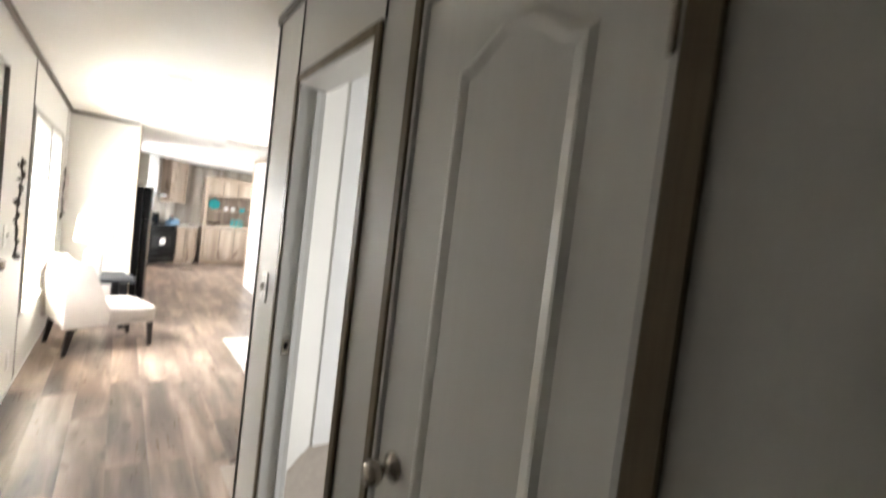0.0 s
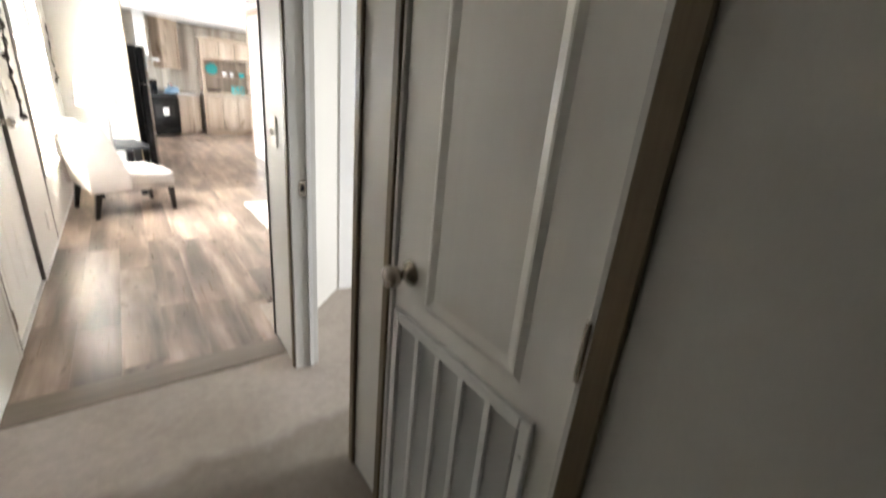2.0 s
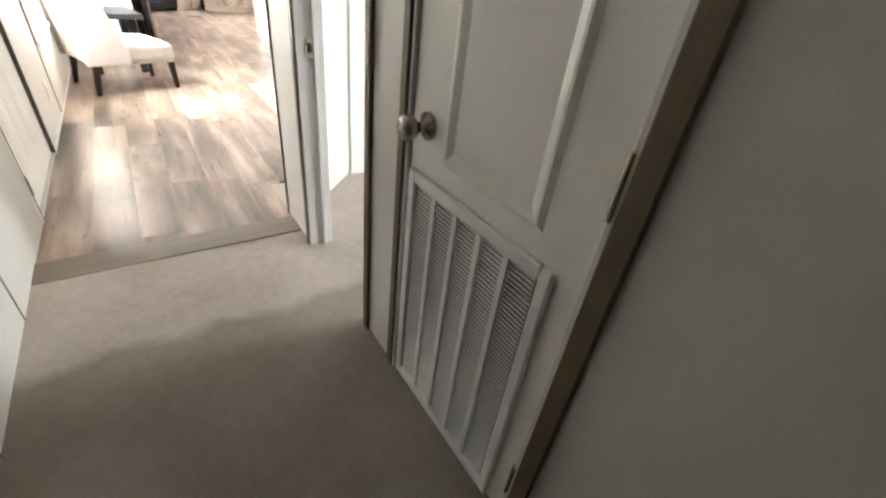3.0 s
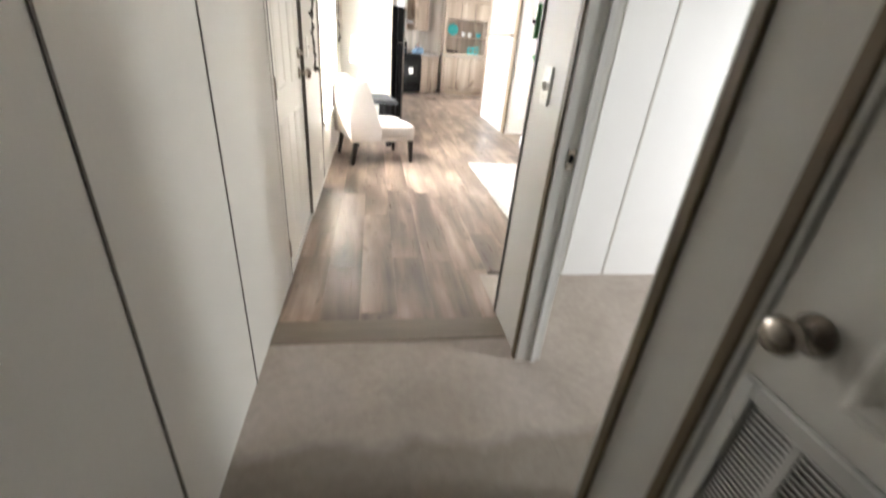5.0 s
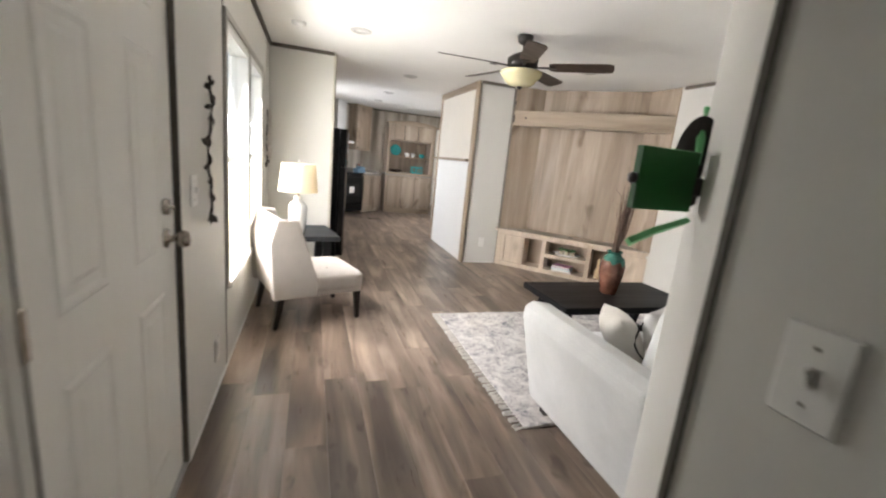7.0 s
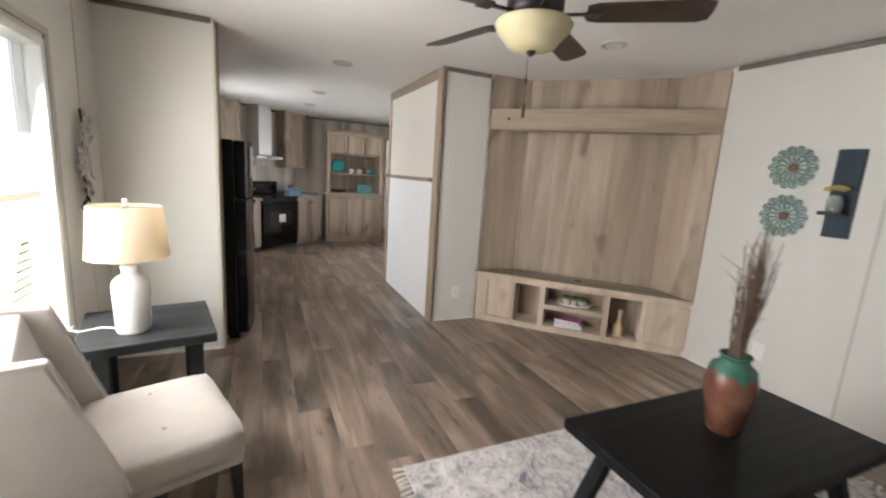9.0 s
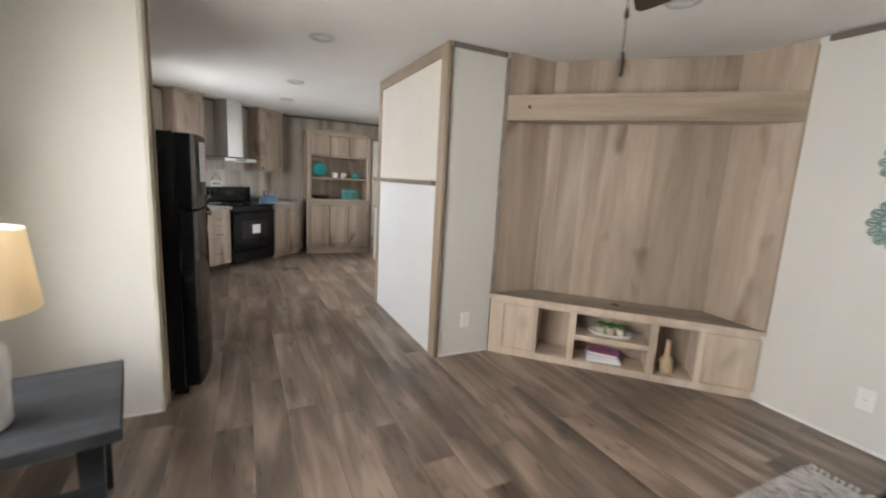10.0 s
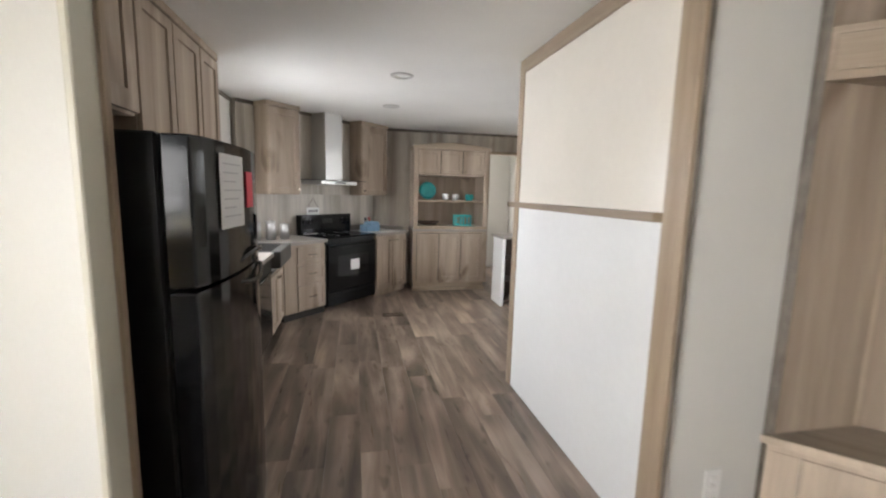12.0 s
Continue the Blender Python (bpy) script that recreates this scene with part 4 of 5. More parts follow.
for k in range(34):
    a, r0 = rnd.uniform(0, 6.28), rnd.uniform(0.0, 0.026)
    lean = Vector((rnd.gauss(0.035, 0.028), rnd.gauss(0.0, 0.03), rnd.uniform(0.28, 0.56)))
    p, pts = Vector((math.cos(a) * r0, math.sin(a) * r0, -0.02)), []
    for j in range(6):
        pts.append(tuple(p + lean * (j / 5) + Vector((rnd.gauss(0, 0.006), rnd.gauss(0, 0.006), 0))))
    bm = tube(pts, [0.0042, 0.004, 0.0036, 0.003, 0.0022, 0.0012], 5)
    for j in (2, 3, 4):
        q = Vector(pts[j])
        tube([tuple(q), tuple(q + Vector((rnd.gauss(0, 0.03), rnd.gauss(0, 0.03), rnd.uniform(0.04, 0.09))))], [0.0016, 0.0006], 4, bm)
    part("twig", bm, TWIG, twigs)

# ---- sofa with pillows ----
sofa = thing("sofa", (2.50, 0.96, 0), "pale grey upholstered sofa with flared rolled arms", "sofa")
part("base", box(-0.92, 0.92, -0.41, 0.40, 0.11, 0.27, 0.015), SOFA, sofa)
part("back", put(side_slab([(-0.41, 0.12), (-0.20, 0.12), (-0.24, 0.62), (-0.28, 0.74), (-0.36, 0.755), (-0.42, 0.70)], -0.85, 0.85, 0.02), rz=90), SOFA, sofa)
for sgn in (-1, 1):
    arm = [(sgn * 0.99, 0.10), (sgn * 1.095, 0.54), (sgn * 1.09, 0.59), (sgn * 1.05, 0.615), (sgn * 0.96, 0.60), (sgn * 0.90, 0.53), (sgn * 0.86, 0.10)]
    bm = side_slab(arm if sgn > 0 else arm[::-1], -0.41, 0.37, 0.016)
    part("arm", bm, SOFA, sofa)
for k in (-1, 0, 1):
    part("seat_cushion", soft_box(k * 0.585 - 0.29, k * 0.585 + 0.29, -0.20, 0.425, 0.27, 0.42, 0.03, 0.018), SOFA, sofa, "", True)
    part("back_cushion", put(soft_box(-0.285, 0.285, -0.07, 0.07, 0.0, 0.36, 0.045), k * 0.585, -0.19, 0.43, rx=10), SOFA, sofa, "", True)
for x in (-0.90, 0.90):
    for y in (-0.36, 0.33):
        part("leg", taper_leg(x, y, 0.03, 0.024, z=0.090), ESPRESSO, sofa, "dark wooden foot")


def pillow(at, rz, tilt, size, mat, label):
    p = thing("throw_pillow", at, label, "pillow", rz, group="pillows on the sofa")
    bm = bmesh.new()
    n = 12
    for s in (1, -1):
        g = [[None] * (n + 1) for _ in range(n + 1)]
        for i in range(n + 1):
            for j in range(n + 1):
                u, v = i / n * 2 - 1, j / n * 2 - 1
                pin = 1 - 0.08 * (1 - u * u) * abs(v) ** 3 - 0.0
                t = max(0.0, (1 - u ** 4)) ** 0.6 * max(0.0, (1 - v ** 4)) ** 0.6
                g[i][j] = bm.verts.new((u * size / 2 * (1 - 0.06 * (1 - v * v)), s * 0.07 * t, size / 2 + v * size / 2 * (1 - 0.06 * (1 - u * u))))
        for i in range(n):
            for j in range(n):
                bm.faces.new((g[i][j], g[i + 1][j], g[i + 1][j + 1], g[i][j + 1]))
    bmesh.ops.remove_doubles(bm, verts=bm.verts, dist=0.0005)
    part("cushion", put(bm, rx=tilt), mat, p, "", True)
    return p


pillow((1.83, 1.06, 0.425), 70, -28, 0.24, woven("pillow_cream", (0.60, 0.57, 0.52)), "cream throw pillow lying against the sofa arm")
pl = pillow((1.93, 0.93, 0.43), 25, -16, 0.28, woven("pillow_white", (0.72, 0.70, 0.67)), "white throw pillow with a dark looped line")
part("loop_line", put(tube([(-0.06 + 0.10 * math.cos(a), 0.074 - 0.02 * abs(math.sin(a)), 0.14 + 0.09 * math.sin(a)) for a in [k * 0.4 for k in range(16)]], 0.004, 5), rx=-14), BLACKMATT, pl, "dark stitched loop")

# ---- ceiling fan and ceiling lights ----
fan = thing("ceiling_fan", (1.87, 2.63, 1.80), "dark bronze five-blade ceiling fan with a cream glass bowl light", "ceiling fan")
part("canopy", lathe([(0, 0.365), (0.055, 0.363), (0.058, 0.35), (0.048, 0.315), (0.020, 0.300), (0, 0.300)], 28), BRONZE, fan, "", True)
part("downrod", lathe([(0, 0.235), (0.011, 0.235), (0.011, 0.305), (0, 0.305)], 12), BRONZE, fan)
part("motor", lathe([(0, 0.25), (0.04, 0.248), (0.085, 0.225), (0.112, 0.205), (0.112, 0.155), (0.095, 0.135), (0.05, 0.125), (0, 0.12)], 32), BRONZE, fan, "", True)
part("light_ring", lathe([(0, 0.13), (0.06, 0.128), (0.066, 0.10), (0, 0.10)], 28), BRONZE, fan, "", True)
BOWL, bn_, bl_, bb = material("cream_glass", (0.62, 0.56, 0.36), 0.25)
bb.inputs["Subsurface Weight"].default_value, bb.inputs["Subsurface Radius"].default_value = 0.5, (0.03, 0.025, 0.015)
bowl = [(0.150, 0.118), (0.155, 0.110), (0.142, 0.082), (0.112, 0.050), (0.094, 0.026), (0.05, 0.016), (0, 0.015), (0, 0.020), (0.048, 0.022), (0.090, 0.032), (0.106, 0.055), (0.136, 0.087), (0.146, 0.116), (0.150, 0.118)]
part("glass_bowl", lathe(bowl, 36), BOWL, fan, "ribbed cream glass bowl", True)
part("bowl_finial", lathe([(0, 0.014), (0.020, 0.013), (0.016, 0.002), (0.006, -0.006), (0, -0.008)], 16), BRONZE, fan, "", True)
part("pull_chain", tube([(-0.02, -0.01, 0.01), (-0.02, -0.012, -0.16), (-0.02, -0.012, -0.19)], 0.0014, 5), BRONZE, fan)
part("chain_fob", lathe([(0, -0.19), (0.005, -0.192), (0.008, -0.21), (0.006, -0.245), (0, -0.25)], 10, at=(-0.02, -0.012, 0)), BRONZE, fan, "small dark pull fob", True)
part("chain_fob", lathe([(0, -0.09), (0.004, -0.092), (0.006, -0.11), (0, -0.12)], 10, at=(-0.02, -0.012, 0)), BRONZE, fan, "", True)
BLADE = wooden("walnut_blade", (0.022, 0.014, 0.010), (0.034, 0.021, 0.015), (0.05, 0.032, 0.023), 0.4, 0, 24)
for k in range(5):
    m = pose(0, 0, 0, 0, 0, -37 + 72 * k)
    outline = [(0.20, -0.045), (0.24, -0.058), (0.60, -0.066), (0.635, -0.05), (0.64, 0.0), (0.635, 0.05), (0.60, 0.066), (0.24, 0.058), (0.20, 0.045)]
    bl = part("blade", moved(moved(prism(outline, -0.003, 0.003, 0.001), pose(0, 0, 0.150, -13, 0, 0)), m), BLADE, fan, "walnut-brown fan blade")
    part("blade_iron", moved(boxes([(0.07, 0.21, -0.011, 0.011, 0.142, 0.150), (0.19, 0.25, -0.03, 0.03, 0.140, 0.146)], 0.002), m), BRONZE, bl, "dark metal blade iron")

for x, y in ((0.76, 3.30), (2.885, 3.26), (0.74, 1.62), (1.51, 4.85), (1.52, 6.43), (1.54, 7.58)):
    dl = thing("recessed_light", (x, y, CE), "white recessed ceiling light, switched off", "ceiling light", group="recessed ceiling lights")
    part("trim_ring", lathe([(0.050, -0.001), (0.053, -0.013), (0.080, -0.009), (0.086, -0.001)], 28), painted("grey_trim_ring", (0.50, 0.49, 0.47), 0.45), dl, "", True)
    part("lens", lathe([(0, -0.003), (0.030, -0.005), (0.049, -0.003)], 24), glazed("lamp_lens", (0.86, 0.86, 0.84), 0.2, 0.02), dl, "frosted white lens", True)
alarm = thing("smoke_alarm", (0.29, 3.385, CE), "white round smoke alarm on the ceiling", "smoke alarm")
part("housing", lathe([(0, -0.032), (0.04, -0.032), (0.052, -0.022), (0.056, 0.0)], 28), PLASTIC, alarm, "", True)
part("sensor_ring", lathe([(0.018, -0.033), (0.022, -0.036), (0.026, -0.033)], 20), PLASTIC, alarm)


# ---- things on the walls of the living room ----
VINE = painted("aged_metal", (0.045, 0.036, 0.030), 0.5, 80, 0.3, 0.3)
PETAL = painted("pale_petals", (0.72, 0.67, 0.63), 0.6, 80, 0.2, 0.15)


def leaf_shape(ln, wd, cup):
    """A pointed, cupped leaf along x with a little thickness."""
    bm = bmesh.new()
    n = 6
    spine = [(ln * j / n, wd * math.sin(math.pi * j / n) ** 0.8, cup * math.sin(math.pi * j / n)) for j in range(n + 1)]
    mid = [bm.verts.new((a, -c, 0)) for a, w, c in spine]
    for s in (1, -1):
        rim = [bm.verts.new((a, -c * 0.3, s * w)) for a, w, c in spine[1:-1]]
        bm.faces.new((mid[0], mid[1], rim[0]))
        bm.faces.new((mid[-2], mid[-1], rim[-1]))
        for j in range(n - 2):
            bm.faces.new((mid[j + 1], mid[j + 2], rim[j + 1], rim[j]))
    bmesh.ops.solidify(bm, geom=bm.faces[:], thickness=0.0015)
    return bm


def vine_art(at, height, label, seed, blossoms):
    """A climbing metal spray hung on the left-hand wall, with leaves or with pale blossoms."""
    v = thing("wall_art", at, label, "wall art", 90)
    r = random.Random(seed)
    pts = [(0.035 * math.sin(k * 0.9) + 0.05 * (k / 11 - 0.5), -0.016 - 0.006 * (k % 2), height * k / 11) for k in range(12)]
    part("stem", tube(pts, [0.006] * 12, 6), VINE, v, "dark wrought stem")
    for k in range(14):
        z = height * (k + 0.7) / 14.5
        x0 = pts[min(10, int(z / height * 11))][0]
        side = -1 if k % 2 else 1
        if blossoms and k > 1:
            cx, cz = x0 + side * r.uniform(0.015, 0.04), z
            for j in range(5):
                part("petal", put(put(leaf_shape(r.uniform(0.040, 0.054), 0.018, 0.014), 0, 0, 0, 0, 0, j * 72 + r.uniform(-10, 10)), cx, -0.034, cz, r.uniform(-25, 25), r.uniform(-25, 25)), PETAL, v, "pale petal")
        else:
            for turn in (0, 75):
                part("leaf", put(leaf_shape(r.uniform(0.034, 0.05), r.uniform(0.010, 0.014), 0.009), x0, -0.02, z, r.uniform(-50, 50), 0, 90 - side * r.uniform(40, 80) + turn), VINE, v)
    return v


vine_art((0.0, 1.60, 0.885), 0.58, "dark metal climbing-leaf wall art beside the window", 2, False)
vine_art((0.0, 3.90, 1.02), 0.50, "pale blossom spray wall art between window and corner", 5, True)

PATINA = painted("verdigris_metal", (0.20, 0.31, 0.28), 0.5, 60, 0.3, 0.3)
COPPER = painted("aged_copper", (0.20, 0.11, 0.075), 0.45, 60, 0.3, 0.25)


def ring(r, wire, cx=0.0, cz=0.0, y=0.0, steps=20, sx=1.0):
    pts = [(cx + sx * r * math.cos(2 * math.pi * k / steps), y, cz + r * math.sin(2 * math.pi * k / steps)) for k in range(steps + 1)]
    return tube(pts, wire, 5)


for z in (1.481, 1.181):
    pl = thing("wall_plate_ornament", (XR, 2.672, z), "round verdigris filigree metal wall ornament", "wall ornament", -90, group="round wall ornaments")
    part("centre", put(lathe([(0, 0.0), (0.026, 0.0), (0.028, 0.010), (0.016, 0.020), (0, 0.022)], 18), rx=90), COPPER, pl, "copper-brown centre boss", True)
    for rr in (0.036, 0.078):
        part("hoop", ring(rr, 0.004, y=-0.012 - rr * 0.06, steps=28), PATINA, pl)
    for k in range(14):
        a = 2 * math.pi * k / 14
        c, d = math.cos(a), math.sin(a)
        loop = moved(ring(0.024, 0.0048, 0, 0, 0, 12, 0.80), pose(0, 0, 0, 0, 90 - math.degrees(a), 0))
        part("petal_loop", moved(loop, pose(0.106 * c, -0.016 - 0.006 * (k % 2), 0.106 * d)), PATINA, pl)
        part("petal_core", tube([(0.080 * c, -0.017, 0.080 * d), (0.108 * c, -0.021, 0.108 * d), (0.124 * c, -0.017, 0.124 * d)], [0.003, 0.0075, 0.003], 6), PATINA, pl)
        a += math.pi / 14
        part("spoke_leaf", tube([(0.036 * math.cos(a), -0.014, 0.036 * math.sin(a)), (0.056 * math.cos(a), -0.018, 0.056 * math.sin(a)), (0.080 * math.cos(a), -0.016, 0.080 * math.sin(a))], [0.003, 0.0075, 0.0025], 6), PATINA, pl)


sconce = thing("wall_sconce", (XR, 2.395, 1.085), "dark navy plank wall sconce with a jar of yellow flowers", "sconce", -90)
NAVY = wooden("navy_board", (0.012, 0.024, 0.036), (0.02, 0.038, 0.055), (0.032, 0.055, 0.075), 0.6, 2)
part("backboard", box(-0.063, 0.063, -0.018, 0, 0, 0.50, 0.002), NAVY, sconce)
part("shelf_bracket", boxes([(-0.045, 0.045, -0.15, -0.018, 0.128, 0.136), (-0.045, 0.045, -0.15, -0.146, 0.128, 0.150)], 0.001), BRONZE, sconce, "black metal shelf")
JAR, jn, jl, jb = material("jar_glass", (0.9, 0.95, 0.93), 0.05)
jb.inputs["Transmission Weight"].default_value = 0.85
jar = part("jar", lathe([(0, 0.0), (0.034, 0.0), (0.036, 0.01), (0.036, 0.075), (0.027, 0.09), (0.029, 0.105), (0.026, 0.105), (0.024, 0.09), (0.033, 0.074), (0.033, 0.006), (0, 0.006)], 20, at=(0, -0.085, 0.137)), JAR, sconce, "clear glass jar", True)
flw = bmesh.new()
rnd = random.Random(3)
for k in range(26):
    a, e = rnd.uniform(0, 6.28), rnd.uniform(0.1, 1.2)
    c = Vector((0.055 * math.cos(a) * math.cos(e), -0.085 + 0.05 * math.sin(a) * math.cos(e), 0.262 + 0.03 * math.sin(e)))
    made = bmesh.ops.create_icosphere(flw, subdivisions=1, radius=rnd.uniform(0.010, 0.017))["verts"]
    for v in made:
        v.co = Vector((v.co.x, v.co.y, v.co.z * 0.7)) * rnd.uniform(0.85, 1.15) + c
part("flowers", flw, painted("dried_yellow", (0.50, 0.37, 0.12), 0.8, 80, 0.4, 0.3), sconce, "dried yellow flower heads")

mirror = thing("wall_mirror", (XR, 1.865, 1.285), "round mirror in a wide whitewashed openwork frame", "mirror", -90)
MIRROR, mn, ml, mb = material("mirror_silver", (0.92, 0.93, 0.93), 0.02, 1.0)
part("mirror_glass", put(lathe([(0, 0.012), (0.138, 0.012), (0.138, 0.0), (0, 0)], 40), rx=90), MIRROR, mirror, "silvered mirror glass")
WASH = painted("whitewash", (0.62, 0.60, 0.56), 0.7, 60, 0.4, 0.15)
part("inner_rim", put(lathe([(0.136, 0.0), (0.136, 0.018), (0.150, 0.018), (0.150, 0.0)], 40), rx=90), WASH, mirror)
for j, (rr, n, s) in enumerate(((0.172, 22, 0.022), (0.216, 26, 0.025), (0.262, 30, 0.026), (0.300, 34, 0.018))):
    for k in range(n):
        a = 2 * math.pi * (k + 0.5 * (j % 2)) / n
        bm = ring(s, 0.0052, 0, 0, -0.012, 9, 0.7)
        part("frame_link", moved(moved(bm, pose(rr, 0, 0)), pose(0, 0, 0, 0, -math.degrees(a), 0)), WASH, mirror)

sign = thing("hanging_wall_sign", (1.228, 0.372, 1.120), "square dark green hanging sign on a black wall bracket", "sign", 2)
GREEN = painted("green_enamel", (0.004, 0.085, 0.010), 0.5, 30, 0.03, 0.08)
LGREEN = painted("pale_green_metal", (0.12, 0.42, 0.16), 0.5, 30, 0.05, 0.1)
part("face_board", box(-0.178, -0.020, -0.012, 0.008, 0.050, 0.178, 0.002), GREEN, sign, "plain dark green square face")
part("edge_knob", put(lathe([(0, 0), (0.011, 0.002), (0.011, 0.010), (0, 0.014)], 12), -0.178, -0.002, 0.112, ry=-90), BRONZE, sign, "", True)
part("brace", tube([(-0.006, 0.0, 0.030), (-0.10, -0.004, 0.004), (-0.165, -0.004, -0.022)], [0.008, 0.009, 0.010], 4), LGREEN, sign, "slanting pale green brace")
part("arm", box(-0.03, 0.035, -0.010, 0.006, 0.085, 0.125, 0.002), BRONZE, sign, "black bracket arm")
part("back_plate", put(moved(put(lathe([(0, 0), (0.055, 0), (0.05, 0.012), (0, 0.014)], 24), rx=90), Matrix.Diagonal((0.85, 1, 1.9, 1))), 0.035, 0.048, 0.16, rz=134), BRONZE, sign, "oval dark metal back plate", True)
part("top_scroll", put(tube([(-0.03, 0, -0.08), (0.01, 0, -0.02), (0.03, 0, 0.05)], [0.006, 0.010, 0.007], 6), 0.03, 0.040, 0.235, rz=45), LGREEN, sign, "pale green scroll strip")


# ---- kitchen: refrigerator and its surround ----
surround = thing("refrigerator_surround", (0, 4.335, 0), "rustic oak side panel beside the refrigerator", "cabinet panel")
part("side_panel", box(0.0, 0.622, 0.0, 0.022, 0, CE - 0.002, 0.002), OAK, surround)
part("edge_band", box(0.622, 0.630, -0.002, 0.024, 0, CE - 0.002, 0.002), FRAME_OAK, surround)


def left_upper(name, y0, y1, z0, doors, label, rail, knobs):
    """A shallow cabinet hung on the outer wall, up to the ceiling."""
    c = thing(name, (0, y0, z0), label, "cabinet", group="wall cabinets")
    w, h = y1 - y0, CE - z0
    part("body", box(0.0, 0.296, 0.0, w, 0, h - 0.002, 0.002), OAK, c)
    part("top_trim", box(0.296, 0.318, 0.0, w + 0.004, h - 0.050, h - 0.003, 0.004), OAK_H, c)
    a = w / doors
    for k in range(doors):
        d = part("door", put(shaker(a - 0.010, h - 0.074, 0.020, rail), 0.297, k * a + 0.005, 0.012, rz=90), OAK, c)
        if knobs:
            part("knob", put(round_knob(), 0.317, k * a + (a - 0.035 if k == 0 and doors > 1 else 0.035), 0.055, rz=90), NICKEL, d)
    return c


left_upper("overhead_cabinet", 4.358, 5.215, 1.595, 2, "rustic oak cabinet above the refrigerator, doors shut", 0.078, False)
left_upper("wall_cabinet", 5.225, 5.955, 1.255, 2, "rustic oak two-door wall cabinet over the worktop", 0.055, True)
left_upper("wall_cabinet", 5.963, 6.285, 1.255, 1, "narrow rustic oak wall cabinet beside the sink window", 0.055, True)

fridge = thing("refrigerator", (0.08, 4.405, 0), "glossy black top-and-bottom door refrigerator with papers on it", "refrigerator")
part("cabinet", box(0, 0.615, 0, 0.715, 0.03, 1.452, 0.006), BLACKMATT, fridge)


def fridge_door(z0, z1):
    pts = [(0.62, 0.002)] + [(0.690 + 0.042 * math.sin(math.pi * k / 12) ** 0.8, 0.002 + 0.711 * k / 12) for k in range(13)] + [(0.62, 0.713)]
    return prism(pts, z0, z1, 0.006)


up = part("upper_door", fridge_door(1.050, 1.449), BLACK, fridge, "glossy black upper door")
low = part("lower_door", fridge_door(0.045, 1.038), BLACK, fridge, "glossy black lower door")
for nm, parent, z, dz in (("upper_handle", up, 1.072, 1), ("lower_handle", low, 1.014, -1)):
    part(nm, tube([(0.716 + 0.030 * math.sin(math.pi * k / 8), 0.25 + 0.38 * k / 8, z + dz * 0.025 * math.sin(math.pi * k / 8)) for k in range(9)], 0.008, 8), BLACK, parent, "curved black handle", True)
part("kick_grille", box(0.56, 0.63, 0.01, 0.705, 0.0, 0.035, 0.003), BLACKMATT, fridge)
note = part("paper_notice", put(box(-0.001, 0.001, -0.092, 0.092, 1.195, 1.415), 0.7285, 0.222, 0, rz=-5), painted("notice_paper", (0.62, 0.62, 0.62), 0.7, 100, 0.05, 0.03), up, "white printed notice sheet")
PRINT = painted("print_grey", (0.42, 0.42, 0.44), 0.8)
for k in range(7):
    part("print_line", put(box(0.001, 0.0014, -0.07, 0.07 - (k % 3) * 0.022, 1.385 - k * 0.026, 1.389 - k * 0.026), 0.7285, 0.222, 0, rz=-5), PRINT, note)
part("red_tag", put(box(-0.001, 0.001, -0.048, 0.048, 1.250, 1.372, 0.0005), 0.7345, 0.408, 0, rz=2), painted("red_card", (0.62, 0.02, 0.05), 0.5, 40, 0.02, 0.05), up, "red card tag")

# ---- kitchen: counters along the outer wall ----
CT = 0.80  # counter height


def base_unit(name, y0, y1, label, doors):
    c = thing(name, (0, y0, 0), label, "cabinet")
    w = y1 - y0
    part("body", box(0.0, 0.49, 0.0, w, 0.085, CT - 0.035, 0.001), OAK, c)
    part("toe_kick", box(0.0, 0.44, 0.0, w, 0.0, 0.085), DARK_BASE_AND_SHADE, c)
    for k in range(doors):
        a = w / doors
        d = part("door", put(shaker(a - 0.012, 0.62, 0.018, 0.05), 0.491, k * a + 0.006, 0.10, rz=90), OAK, c)
        part("knob", put(round_knob(), 0.509, k * a + (a - 0.03 if k == 0 else 0.03), 0.66, rz=90), NICKEL, d)
    return c


dw = thing("dishwasher", (0, 6.17, 0), "black dishwasher under the counter", "dishwasher")
part("body", box(0.0, 0.48, 0.0, 0.58, 0.09, CT - 0.035, 0.002), BLACKMATT, dw)
part("door", box(0.481, 0.515, 0.004, 0.576, 0.10, 0.64, 0.005), BLACK, dw)
part("control_panel", box(0.481, 0.518, 0.004, 0.576, 0.645, CT - 0.038, 0.005), BLACKMATT, dw)
part("handle", tube([(0.53, 0.08, 0.655), (0.535, 0.29, 0.66), (0.53, 0.50, 0.655)], 0.009, 8), BLACK, dw, "", True)
part("toe_kick", box(0.0, 0.44, 0.0, 0.58, 0.0, 0.09), BLACKMATT, dw)
base_unit("base_cabinet", 5.16, 6.165, "rustic oak base cabinet between refrigerator and dishwasher", 2)
sinkbase = thing("sink_cabinet", (0, 6.755, 0), "rustic oak sink cabinet with two doors", "cabinet")
part("body", box(0.0, 0.49, 0.0, 0.61, 0.085, 0.595, 0.001), OAK, sinkbase)
part("toe_kick", box(0.0, 0.44, 0.0, 0.61, 0, 0.085), DARK_BASE_AND_SHADE, sinkbase)
for k in range(2):
    d = part("door", put(shaker(0.290, 0.48, 0.018, 0.045), 0.491, 0.008 + k * 0.304, 0.10, rz=90), OAK, sinkbase)
    part("knob", put(round_knob(), 0.509, 0.27 if k == 0 else 0.335, 0.54, rz=90), NICKEL, d)
